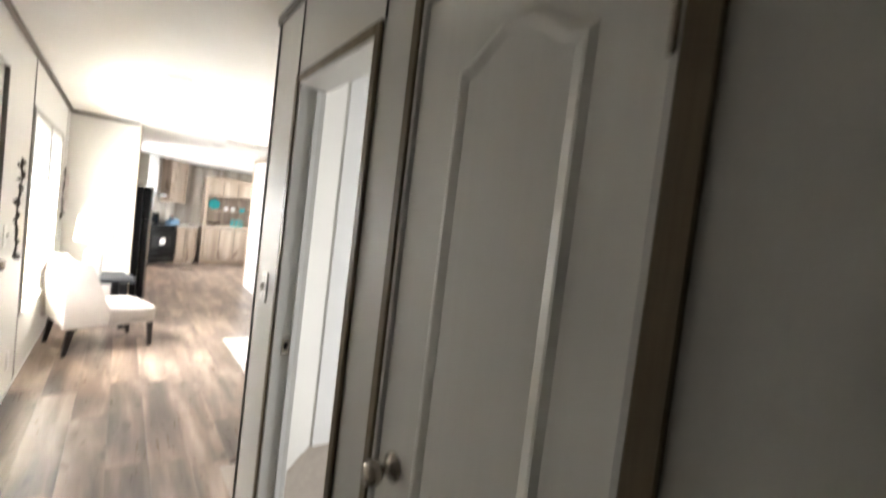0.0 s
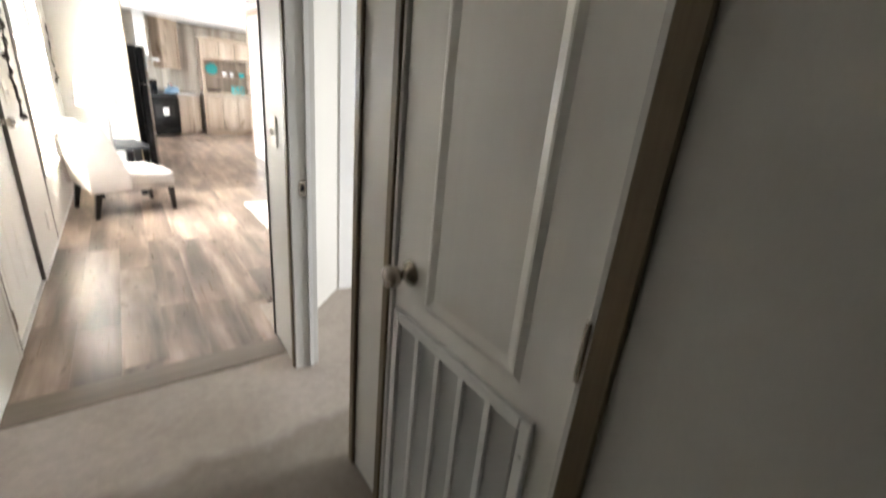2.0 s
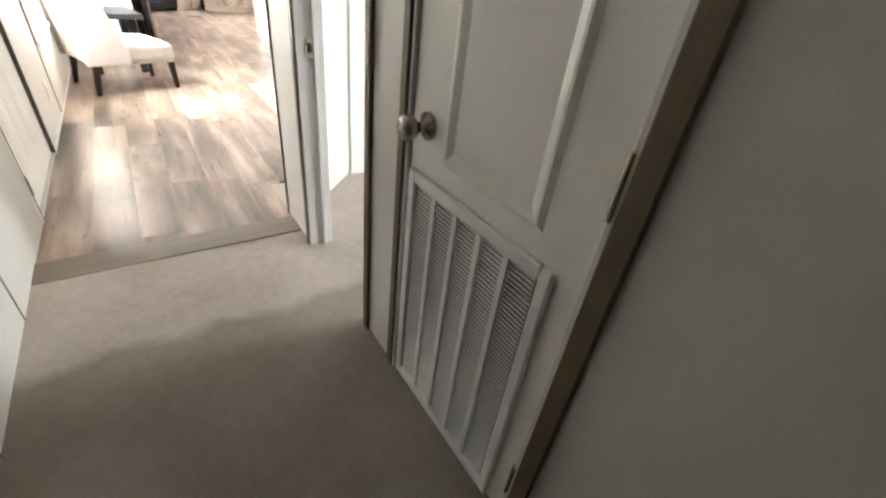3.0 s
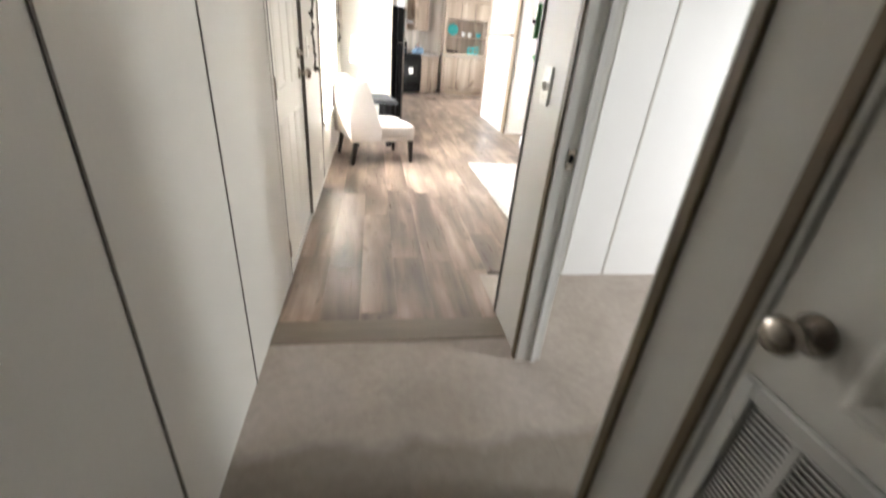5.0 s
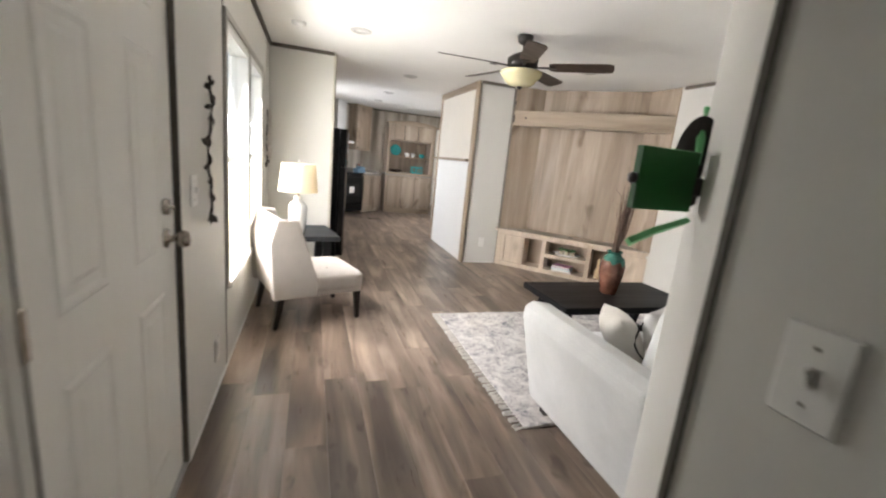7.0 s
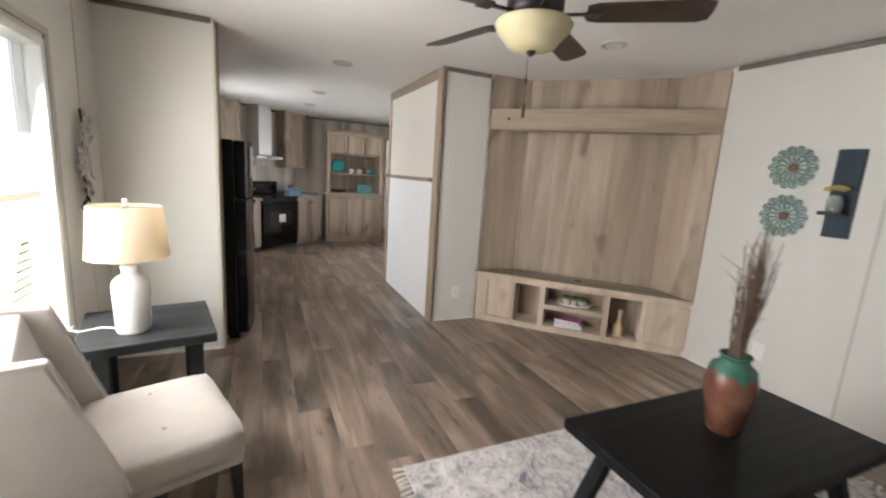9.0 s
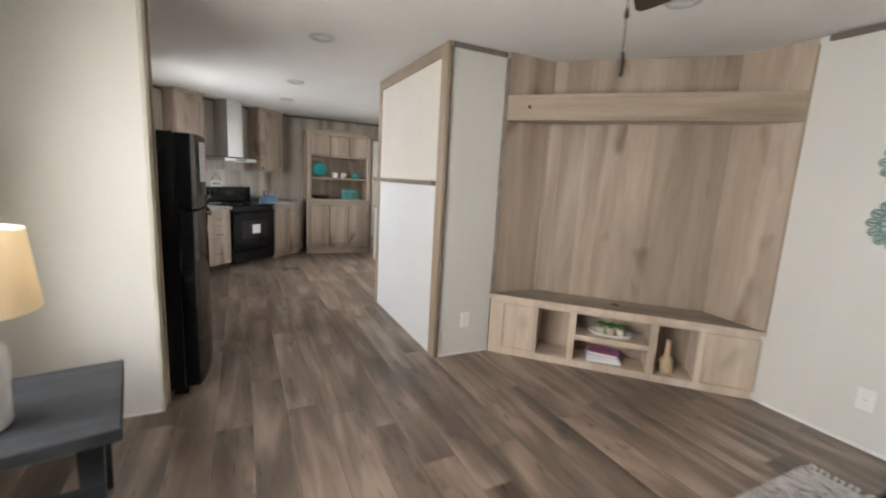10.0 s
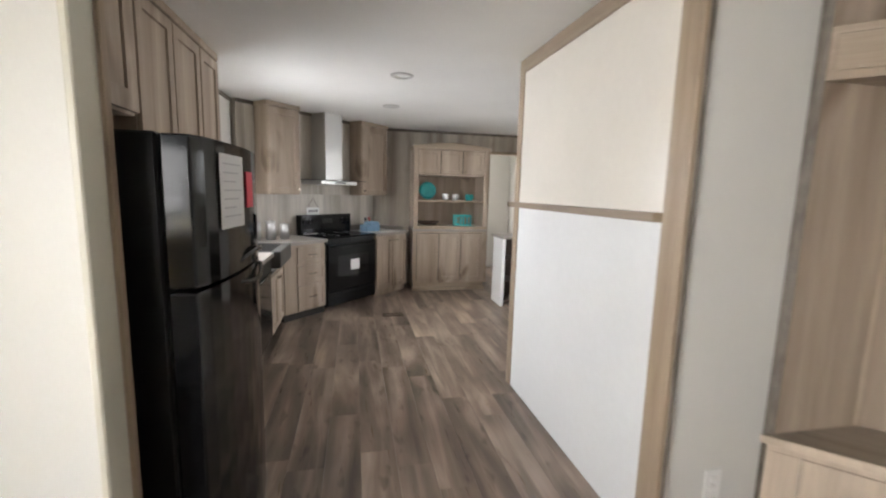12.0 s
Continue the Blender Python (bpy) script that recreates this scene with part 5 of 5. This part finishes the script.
SINKGREY = painted("grey_composite", (0.055, 0.052, 0.050), 0.45, 80, 0.1, 0.1)
sink = thing("farmhouse_sink", (0, 6.775, 0), "dark grey apron-front farmhouse sink", "sink")
part("basin", boxes([(0.505, 0.585, 0.0, 0.575, 0.665, CT + 0.006), (0.10, 0.14, 0.0, 0.575, 0.60, CT + 0.006), (0.14, 0.505, 0.0, 0.035, 0.60, CT + 0.006), (0.14, 0.505, 0.540, 0.575, 0.60, CT + 0.006), (0.14, 0.505, 0.035, 0.540, 0.60, 0.62)], 0.006), SINKGREY, sink)
faucet = thing("faucet", (0.06, 7.06, CT + 0.001), "brushed steel gooseneck faucet behind the sink", "faucet")
part("base", lathe([(0, 0), (0.026, 0), (0.024, 0.03), (0.014, 0.04), (0, 0.04)], 18), STEEL, faucet, "", True)
part("spout", tube([(0, 0, 0.03), (0, 0, 0.24)] + [(0.08 - 0.08 * math.cos(a), 0, 0.24 + 0.08 * math.sin(a)) for a in [math.pi * k / 8 for k in range(1, 9)]] + [(0.16, 0, 0.18)], 0.011, 10), STEEL, faucet, "", True)
part("lever", tube([(0, 0.02, 0.05), (0.02, 0.09, 0.075)], 0.006, 8), STEEL, faucet, "", True)

top = thing("countertop", (0, 0, 0), "grey-brown laminate worktop with rounded edge", "countertop")
part("slab", boxes([(0.0, 0.535, 5.155, 6.773, CT - 0.034, CT), (0.0, 0.098, 6.773, 7.36, CT - 0.034, CT)], 0.003), COUNTER, top)
part("slab", prism([(0.0, 7.361), (0.525, 7.361), (0.90, 7.735), (0.46, 8.175), (0.06, 7.70), (0.0, 7.70)], CT - 0.034, CT, 0.003), COUNTER, top)
part("backsplash_lip", boxes([(0.0, 0.016, 5.155, 7.66, CT, CT + 0.07)], 0.002), COUNTER, top)

# ---- kitchen: units on the slanting wall; local x runs along the wall, local y into it ----
FRONT = 6.9 / R2
WALLY = 7.62 / R2


def slant(name, s, z, label, category, group=""):
    """A thing whose local origin lies on the slanting front line, s along it."""
    return thing(name, ((s - FRONT) / R2, (s + FRONT) / R2, z), label, category, 45, group)


DEP = WALLY - FRONT
dr = slant("drawer_cabinet", 5.60, 0, "rustic oak base cabinet with a stack of three drawers", "cabinet")
part("body", box(0.0, 0.50, 0.0, DEP - 0.02, 0.075, CT - 0.036, 0.001), OAK, dr)
part("toe_kick", box(0.0, 0.50, 0.02, 0.4, 0.0, 0.075), DARK_BASE_AND_SHADE, dr)
for z0, h in ((0.085, 0.27), (0.365, 0.19), (0.565, 0.18)):
    d = part("drawer", put(shaker(0.345, h - 0.01, 0.018, 0.035), 0.145, -0.001, z0), OAK, dr)
    part("bar_pull", put(bar_pull(), 0.145 + 0.172, -0.02, z0 + h / 2), NICKEL, d)
rng = slant("range", 6.112, 0, "black freestanding electric range", "stove")
part("body", box(0.002, 0.758, 0.0, DEP - 0.03, 0.04, CT - 0.012, 0.003), BLACKMATT, rng)
part("cooktop", box(-0.002, 0.762, -0.025, DEP - 0.04, CT - 0.012, CT + 0.008, 0.004), BLACK, rng, "black glass cooktop")
for x, y, r in ((0.20, 0.13, 0.09), (0.56, 0.13, 0.075), (0.20, 0.36, 0.075), (0.56, 0.36, 0.09)):
    part("burner", lathe([(r - 0.006, 0.0083), (r - 0.006, 0.0105), (r, 0.0105), (r, 0.0083)], 28, at=(x, y, CT)), painted("burner_ring", (0.05, 0.05, 0.052), 0.4), rng)
dd = part("oven_door", box(0.01, 0.75, -0.035, 0.0, 0.215, 0.735, 0.006), BLACK, rng, "glossy black oven door")
part("oven_window", box(0.14, 0.62, -0.0375, -0.035, 0.36, 0.60, 0.001), glazed("oven_glass", (0.004, 0.004, 0.005), 0.05, 0.05), dd)
part("oven_handle", boxes([(0.07, 0.69, -0.075, -0.055, 0.690, 0.712), (0.08, 0.10, -0.06, -0.03, 0.693, 0.709), (0.66, 0.68, -0.06, -0.03, 0.693, 0.709)], 0.004), BLACK, dd)
part("energy_label", box(0.33, 0.47, -0.0405, -0.038, 0.42, 0.54), PAPER, dd, "white paper label")
sd = part("storage_drawer", box(0.01, 0.75, -0.030, 0.0, 0.05, 0.205, 0.006), BLACK, rng)
part("drawer_pull", box(0.20, 0.56, -0.042, -0.030, 0.172, 0.186, 0.003), BLACK, sd)
bg = part("backguard", box(0.0, 0.76, DEP - 0.11, DEP - 0.03, CT + 0.008, CT + 0.225, 0.010), BLACK, rng, "black control backguard")
for x in (0.06, 0.14, 0.62, 0.70):
    part("control_knob", put(lathe([(0, 0), (0.024, 0), (0.022, 0.018), (0, 0.02)], 18), x, DEP - 0.11, CT + 0.15, rx=90), BLACKMATT, bg)
part("clock_panel", box(0.30, 0.46, DEP - 0.1125, DEP - 0.11, CT + 0.12, CT + 0.18), glazed("clock_glass", (0.01, 0.012, 0.014), 0.1), bg)
manual = slant("leaflet", 6.15, CT + 0.0085, "white folded leaflet lying on the cooktop", "paper")
part("sheet", put(box(0, 0.20, 0, 0.075, 0, 0.045, 0.002), 0.0, 0.40, 0, rx=0), PAPER, manual)
rb_ = slant("base_cabinet", 6.895, 0, "rustic oak two-door base cabinet beside the range", "cabinet")
part("body", box(0.0, 0.60, 0.0, DEP - 0.06, 0.075, CT - 0.036, 0.001), OAK, rb_)
part("toe_kick", box(0.0, 0.60, 0.02, 0.4, 0.0, 0.075), OAK, rb_)
for k in range(2):
    d = part("door", put(shaker(0.286, 0.655, 0.018, 0.05), 0.008 + k * 0.298, -0.001, 0.09), OAK, rb_)
    part("bar_pull", put(bar_pull(0.07), 0.245 if k == 0 else 0.36, -0.02, 0.70), NICKEL, d)
rt = slant("countertop", 6.88, 0, "grey-brown laminate worktop beside the range", "countertop")
part("slab", box(0.0, 0.64, -0.03, DEP - 0.02, CT - 0.034, CT, 0.003), COUNTER, rt)
part("backsplash_lip", box(0.0, 0.64, DEP - 0.036, DEP - 0.02, CT, CT + 0.07, 0.002), COUNTER, rt)
part("end_lip", box(0.60, 0.62, 0.05, DEP - 0.036, CT, CT + 0.05, 0.002), COUNTER, rt)


def upper_cab(s0, s1, label, knob_side):
    c = slant("wall_cabinet", s0, 1.255, label, "cabinet", "wall cabinets")
    y0 = 0.30 * 1.0
    w = s1 - s0
    part("body", box(0.0, w, y0, DEP - 0.001, 0.0, CE - 1.30, 0.002), OAK, c)
    part("top_filler", box(-0.012, w + 0.012, y0 - 0.02, DEP - 0.002, CE - 1.30, CE - 1.257, 0.004), OAK_H, c)
    d = part("door", put(shaker(w - 0.012, CE - 1.33, 0.018, 0.055), 0.006, y0 - 0.001, 0.012), OAK, c)
    part("knob", put(round_knob(), 0.03 if knob_side < 0 else w - 0.035, y0 - 0.019, 0.055), NICKEL, d)
    return c


upper_cab(5.66, 6.035, "rustic oak wall cabinet beside the hood, door shut", 1)
upper_cab(6.965, 7.43, "rustic oak wall cabinet beside the hood, door shut", -1)
hood = slant("range_hood", 6.49, 1.37, "stainless steel chimney range hood over the stove", "range hood")
part("chimney", box(-0.125, 0.125, DEP - 0.24, DEP - 0.001, 0.05, CE - 1.372, 0.002), STEEL, hood, "tall brushed steel chimney")
part("canopy", boxes([(-0.27, 0.27, DEP - 0.34, DEP - 0.001, 0.0, 0.045)], 0.012), STEEL, hood)
vis = [(-0.40, DEP - 0.01)] + [(-0.40 + 0.80 * k / 12, DEP - 0.36 - 0.09 * math.sin(math.pi * k / 12)) for k in range(13)] + [(0.40, DEP - 0.01)]
GLAS2, n2, l2, b2 = material("visor_glass", (0.25, 0.27, 0.27), 0.05)
b2.inputs["Transmission Weight"].default_value = 0.6
part("glass_visor", prism(vis, 0.0455, 0.0515), GLAS2, hood, "curved smoked glass visor")
part("control_strip", box(-0.08, 0.08, DEP - 0.3445, DEP - 0.34, 0.014, 0.030), BLACKMATT, hood)
hung = slant("hanging_sign", 6.37, 1.02, "small white wooden plaque hung by a cord on the wall", "sign")
part("plaque", box(-0.09, 0.09, DEP - 0.014, DEP - 0.002, 0.0, 0.085, 0.003), WHITE, hung)
part("cord", tube([(-0.075, DEP - 0.008, 0.083), (0.0, DEP - 0.008, 0.19), (0.075, DEP - 0.008, 0.083)], 0.003, 5), TWIG, hung)
for k in range(4):
    part("writing_bar", box(-0.065 + 0.034 * k, -0.042 + 0.034 * k, DEP - 0.0155, DEP - 0.014, 0.028, 0.058), painted("ink_grey", (0.18, 0.18, 0.18), 0.8), hung)
splash = slant("backsplash", 5.66, CT + 0.07, "pale wood-grain backsplash board behind the range", "backsplash")
part("board", box(0.0, 1.72, DEP - 0.006, DEP - 0.0005, 0.0, 0.385), wooden("pale_wood_board", (0.40, 0.36, 0.30), (0.52, 0.48, 0.42), (0.60, 0.565, 0.50), 0.4, 2, 12, 0.3, board=0.13), splash)
for z, rr, hh, s, d in ((CT, 0.046, 0.20, 5.66, 0.28), (CT, 0.044, 0.165, 5.79, 0.24), (CT, 0.040, 0.19, 5.54, 0.34)):
    cn_ = slant("canister", s, z + 0.0005, "ribbed steel and glass kitchen canister", "canister", "canisters on the worktop")
    part("body", lathe([(0, 0), (rr, 0), (rr, hh * 0.8), (rr * 0.94, hh * 0.82), (0, hh * 0.82)], 20, at=(0, d, 0)), STEEL, cn_, "", True)
    part("lid", lathe([(0, hh * 0.82), (rr * 1.02, hh * 0.82), (rr * 1.02, hh * 0.93), (rr * 0.4, hh * 0.95), (rr * 0.3, hh), (0, hh)], 20, at=(0, d, 0)), STEEL, cn_, "", True)
bask = slant("basket", 7.06, CT + 0.0005, "blue fabric basket holding kitchen bits on the worktop", "basket")
BLUE = woven("blue_cloth", (0.16, 0.26, 0.36))
part("tub", prism([(-0.10, 0.20), (0.12, 0.18), (0.13, 0.33), (-0.09, 0.34)], 0.0, 0.085, 0.010), BLUE, bask)
part("cloth", soft_box(-0.11, 0.07, 0.14, 0.26, 0.075, 0.125, 0.02, 0.01), BLUE, bask, "crumpled blue cloth", True)
for k, (x, y, col) in enumerate(((0.02, 0.25, (0.35, 0.05, 0.05)), (-0.04, 0.28, (0.05, 0.05, 0.06)), (0.08, 0.26, (0.6, 0.58, 0.52)))):
    part("utensil", tube([(x, y, 0.06), (x - 0.03 + 0.02 * k, y, 0.16), (x - 0.04 + 0.03 * k, y, 0.175)], [0.010, 0.012, 0.016], 8), glazed("utensil", col, 0.4), bask, ("red", "black", "cream")[k] + " utensil handle", True)
pap = slant("brochure", 6.98, CT + 0.0005, "white brochure lying on the worktop", "paper")
part("sheet", put(box(0, 0.19, 0, 0.11, 0, 0.004, 0.001), 0.05, 0.03, 0, rz=-12), PAPER, pap)

# ---- kitchen: hutch on the end wall ----
hutch = thing("hutch", (1.93, 8.63, 0), "built-in rustic oak hutch with arched top and open display niche", "hutch")
HW = 1.0
part("plinth", box(0.01, HW - 0.01, 0.03, 0.44, 0, 0.10, 0.002), OAK_H, hutch)
part("base_trim", box(-0.005, HW + 0.005, -0.006, 0.02, 0.0, 0.045, 0.003), OAK_H, hutch)
part("lower_body", box(0.0, HW, 0.02, 0.445, 0.10, 0.80, 0.002), OAK, hutch)
for k in range(3):
    d = part("lower_door", put(shaker(0.290, 0.625, 0.022, 0.042), 0.054 + k * 0.301, 0.019, 0.145), OAK, hutch)
    part("knob", put(round_knob(0.011), 0.052 + k * 0.302 + (0.268 if k != 2 else 0.03), -0.003, 0.725), NICKEL, d)
# near-black plates paint the shade in the gaps round the doors
part("door_reveal", boxes([(0.05, HW - 0.05, 0.0190, 0.0205, 0.14, 0.775)]), DARK_BASE_AND_SHADE, hutch, "near-black plate painting shade between the doors")
part("door_reveal", boxes([(0.058, HW - 0.058, 0.0190, 0.0205, 1.556, 1.86)]), DARK_BASE_AND_SHADE, hutch, "near-black plate painting shade between the doors")
part("counter", box(-0.012, HW + 0.012, -0.008, 0.445, 0.80, 0.832, 0.003), COUNTER, hutch, "dark laminate shelf top")
part("sill_trim", box(0.0, HW, -0.002, 0.020, 0.832, 0.868, 0.002), FRAME_OAK, hutch)
for x0, x1 in ((0.0, 0.055), (HW - 0.055, HW)):
    part("stile", box(x0, x1, 0.0, 0.445, 0.868, 1.90, 0.002), OAK, hutch)
part("niche_back", box(0.055, HW - 0.055, 0.425, 0.445, 0.868, 1.54), OAK_PANEL, hutch)
part("niche_floor", box(0.055, HW - 0.055, 0.02, 0.425, 0.834, 0.868), OAK_H, hutch)
part("niche_shelf", box(0.055, HW - 0.055, 0.0, 0.425, 1.187, 1.213, 0.002), FRAME_OAK, hutch)
part("upper_body", box(0.055, HW - 0.055, 0.02, 0.445, 1.535, 1.88, 0.002), OAK, hutch)
for k in range(3):
    d = part("upper_door", put(shaker(0.282, 0.295, 0.022, 0.042), 0.062 + k * 0.296, 0.019, 1.56), OAK, hutch)
    part("knob", put(round_knob(0.010), 0.060 + k * 0.296 + (0.262 if k != 2 else 0.026), -0.003, 1.59), NICKEL, d)
crest = [(-0.015, 1.87), (HW + 0.015, 1.87), (HW + 0.015, 1.905)] + [(HW + 0.015 - (HW + 0.03) * k / 14, 1.905 + 0.055 * math.sin(math.pi * k / 14)) for k in range(1, 14)] + [(-0.015, 1.905)]
part("arched_crest", side_slab(crest, -0.012, 0.445, 0.0), OAK_H, hutch)

hx, hy = 1.93, 8.63
big = thing("display_plate", (hx + 0.235, hy + 0.33, 1.2135), "round turquoise plate leaning in the hutch", "plate")
part("disc", put(lathe([(0, 0.0), (0.08, 0.002), (0.118, 0.014), (0.120, 0.018), (0.08, 0.008), (0, 0.007)], 32), 0, 0, 0.122, rx=78), TEAL, big, "", True)
for k, (x, col, nm) in enumerate(((0.46, CERAMIC, "white"), (0.60, CERAMIC, "white"), (0.80, TEAL, "turquoise"))):
    cup = thing("mug", (hx + x, hy + 0.20, 1.2135), nm + " ceramic mug standing on the hutch shelf", "mug", 15 * k, "mugs in the hutch")
    r = 0.040 if k < 2 else 0.055
    part("bowl", lathe([(0, 0), (r * 0.7, 0), (r, 0.03), (r * 1.02, 0.085), (r * 0.94, 0.085), (r * 0.9, 0.03), (r * 0.6, 0.008), (0, 0.008)], 22), col, cup, "", True)
    part("ear", tube([(r * 0.98, 0, 0.068), (r * 1.45, 0, 0.062), (r * 1.5, 0, 0.035), (r * 0.98, 0, 0.025)], 0.006, 8), col, cup, "", True)
tray = thing("wooden_tray", (hx + 0.24, hy + 0.22, 0.8685), "dark brown wooden dough tray in the hutch", "tray")
part("bowl", moved(lathe([(0, 0.01), (0.09, 0.02), (0.135, 0.055), (0.14, 0.055), (0.10, 0.008), (0.06, 0), (0, 0)], 26), Matrix.Diagonal((1.1, 0.55, 1, 1))), wooden("dark_bowl_wood", (0.03, 0.018, 0.012), (0.055, 0.034, 0.022), (0.08, 0.05, 0.035), 0.5, 0), tray, "", True)
word = thing("word_sign", (hx + 0.70, hy + 0.15, 0.8685), "turquoise cut-out EAT sign standing in the hutch", "sign")
part("board", boxes([(-0.13, 0.13, 0, 0.016, 0.0, 0.018), (-0.13, 0.13, 0, 0.016, 0.132, 0.150), (-0.13, -0.112, 0, 0.016, 0.018, 0.132), (0.112, 0.13, 0, 0.016, 0.018, 0.132)], 0.002), TEAL, word)
def letter(x, rows):
    part("letter", boxes([(x + a, x + b, 0.002, 0.014, c, d) for a, b, c, d in rows]), TEAL, word)


letter(-0.100, ((0, 0.016, 0.018, 0.132), (0.016, 0.052, 0.018, 0.034), (0.016, 0.046, 0.067, 0.083), (0.016, 0.052, 0.116, 0.132)))
letter(-0.030, ((0, 0.016, 0.018, 0.116), (0.040, 0.056, 0.018, 0.116), (0.0, 0.056, 0.116, 0.132), (0.016, 0.040, 0.062, 0.076)))
letter(0.042, ((0, 0.060, 0.116, 0.132), (0.022, 0.038, 0.018, 0.116)))

# ---- kitchen: doorway in the end wall, console, floor register ----
for x0, x1 in ((3.06, 3.10), (3.72, 3.76)):
    structure(part("casing", box(x0, x1, YE - 0.012, YE, 0, 1.92, 0.003), OAK), "rustic oak door casing", "trim")
structure(part("casing", box(3.10, 3.72, YE - 0.012, YE, 1.88, 1.92, 0.003), OAK_H), "rustic oak door casing", "trim")
structure(part("baseboard", box(2.95, 3.06, YE - 0.010, YE, 0, 0.05, 0.002), OAK_H), "oak base trim", "trim")
DARKFRAME = wooden("dark_brown_frame", (0.04, 0.025, 0.02), (0.065, 0.042, 0.033), (0.09, 0.06, 0.05), 0.45, 2)
con = thing("open_shelf_cabinet", (3.02, 7.76, 0), "white open-shelf cabinet with dark brown inside and pale top", "cabinet")
part("tabletop", box(-0.18, 0.62, -0.04, 0.36, 0.80, 0.828, 0.004), COUNTER, con, "grey-brown laminate top")
for x in (-0.165, 0.585):
    part("side_panel", box(x, x + 0.030, 0.0, 0.325, 0.0, 0.80, 0.003), WHITE, con)
part("back_panel", box(-0.135, 0.585, 0.305, 0.322, 0.04, 0.80, 0.002), DARKFRAME, con, "dark brown back board")
for z in (0.04, 0.28, 0.54):
    part("shelf", box(-0.135, 0.585, 0.012, 0.305, z, z + 0.020, 0.002), DARKFRAME, con, "dark brown shelf")
part("face_stile", box(-0.170, -0.132, -0.014, 0.0, 0.0, 0.80, 0.002), WHITE, con)
reg = thing("floor_register", (1.575, 7.566, 0.0005), "brown metal floor register set in the planks", "floor vent")
BROWN = painted("register_brown", (0.075, 0.055, 0.042), 0.45, 60, 0.1, 0.15)
part("frame", boxes([(-0.11, 0.11, -0.05, -0.038, 0, 0.005), (-0.11, 0.11, 0.038, 0.05, 0, 0.005), (-0.11, -0.098, -0.038, 0.038, 0, 0.005), (0.098, 0.11, -0.038, 0.038, 0, 0.005)], 0.001), BROWN, reg)
for k in range(10):
    part("slat", put(box(-0.005, 0.005, -0.038, 0.038, 0, 0.003), -0.088 + k * 0.0196, 0, 0.001, ry=20), BROWN, reg)


# ---- laminate planks, laid one by one ----
structure(part("floor_underlay", box(0, XR, 0.004, 10.4, -0.012, -0.006), DARK_BASE_AND_SHADE), "dark underlay below the planks", "floor")
plank_floor = structure(new("floor_laminate"), "grey-brown rustic oak laminate planks", "floor")
lay = random.Random(11)
plank_mesh = {}
PW, PL = 0.172, 1.16
rows_across = int(XR / PW) + 1
for i in range(rows_across):
    x0, x1 = i * PW, min((i + 1) * PW, XR)
    y = 0.004 - lay.uniform(0, PL)
    low = 0.030 if x0 < 1.0 else NY - 0.05
    while y < 9.15:
        a, b = max(y, low), min(y + PL, 9.15)
        y += PL
        if b - a < 0.03:
            continue
        key = (round(x1 - x0, 3), round(b - a, 2))
        if key not in plank_mesh:
            ob = part("plank", box(0.0002, key[0] - 0.0002, 0.0002, b - a - 0.0002, -0.006, 0, 0.0006), PLANK)
            plank_mesh[key] = ob.data
        else:
            ob = new("plank", plank_mesh[key])
        ob.parent = plank_floor
        ob.matrix_basis = pose(x0 * U, a * U, 0)
structure(part("floor_utility", box(2.75, XR, 9.15, 10.4, -0.006, 0), PLANK), "grey-brown laminate floor of the utility room", "floor")
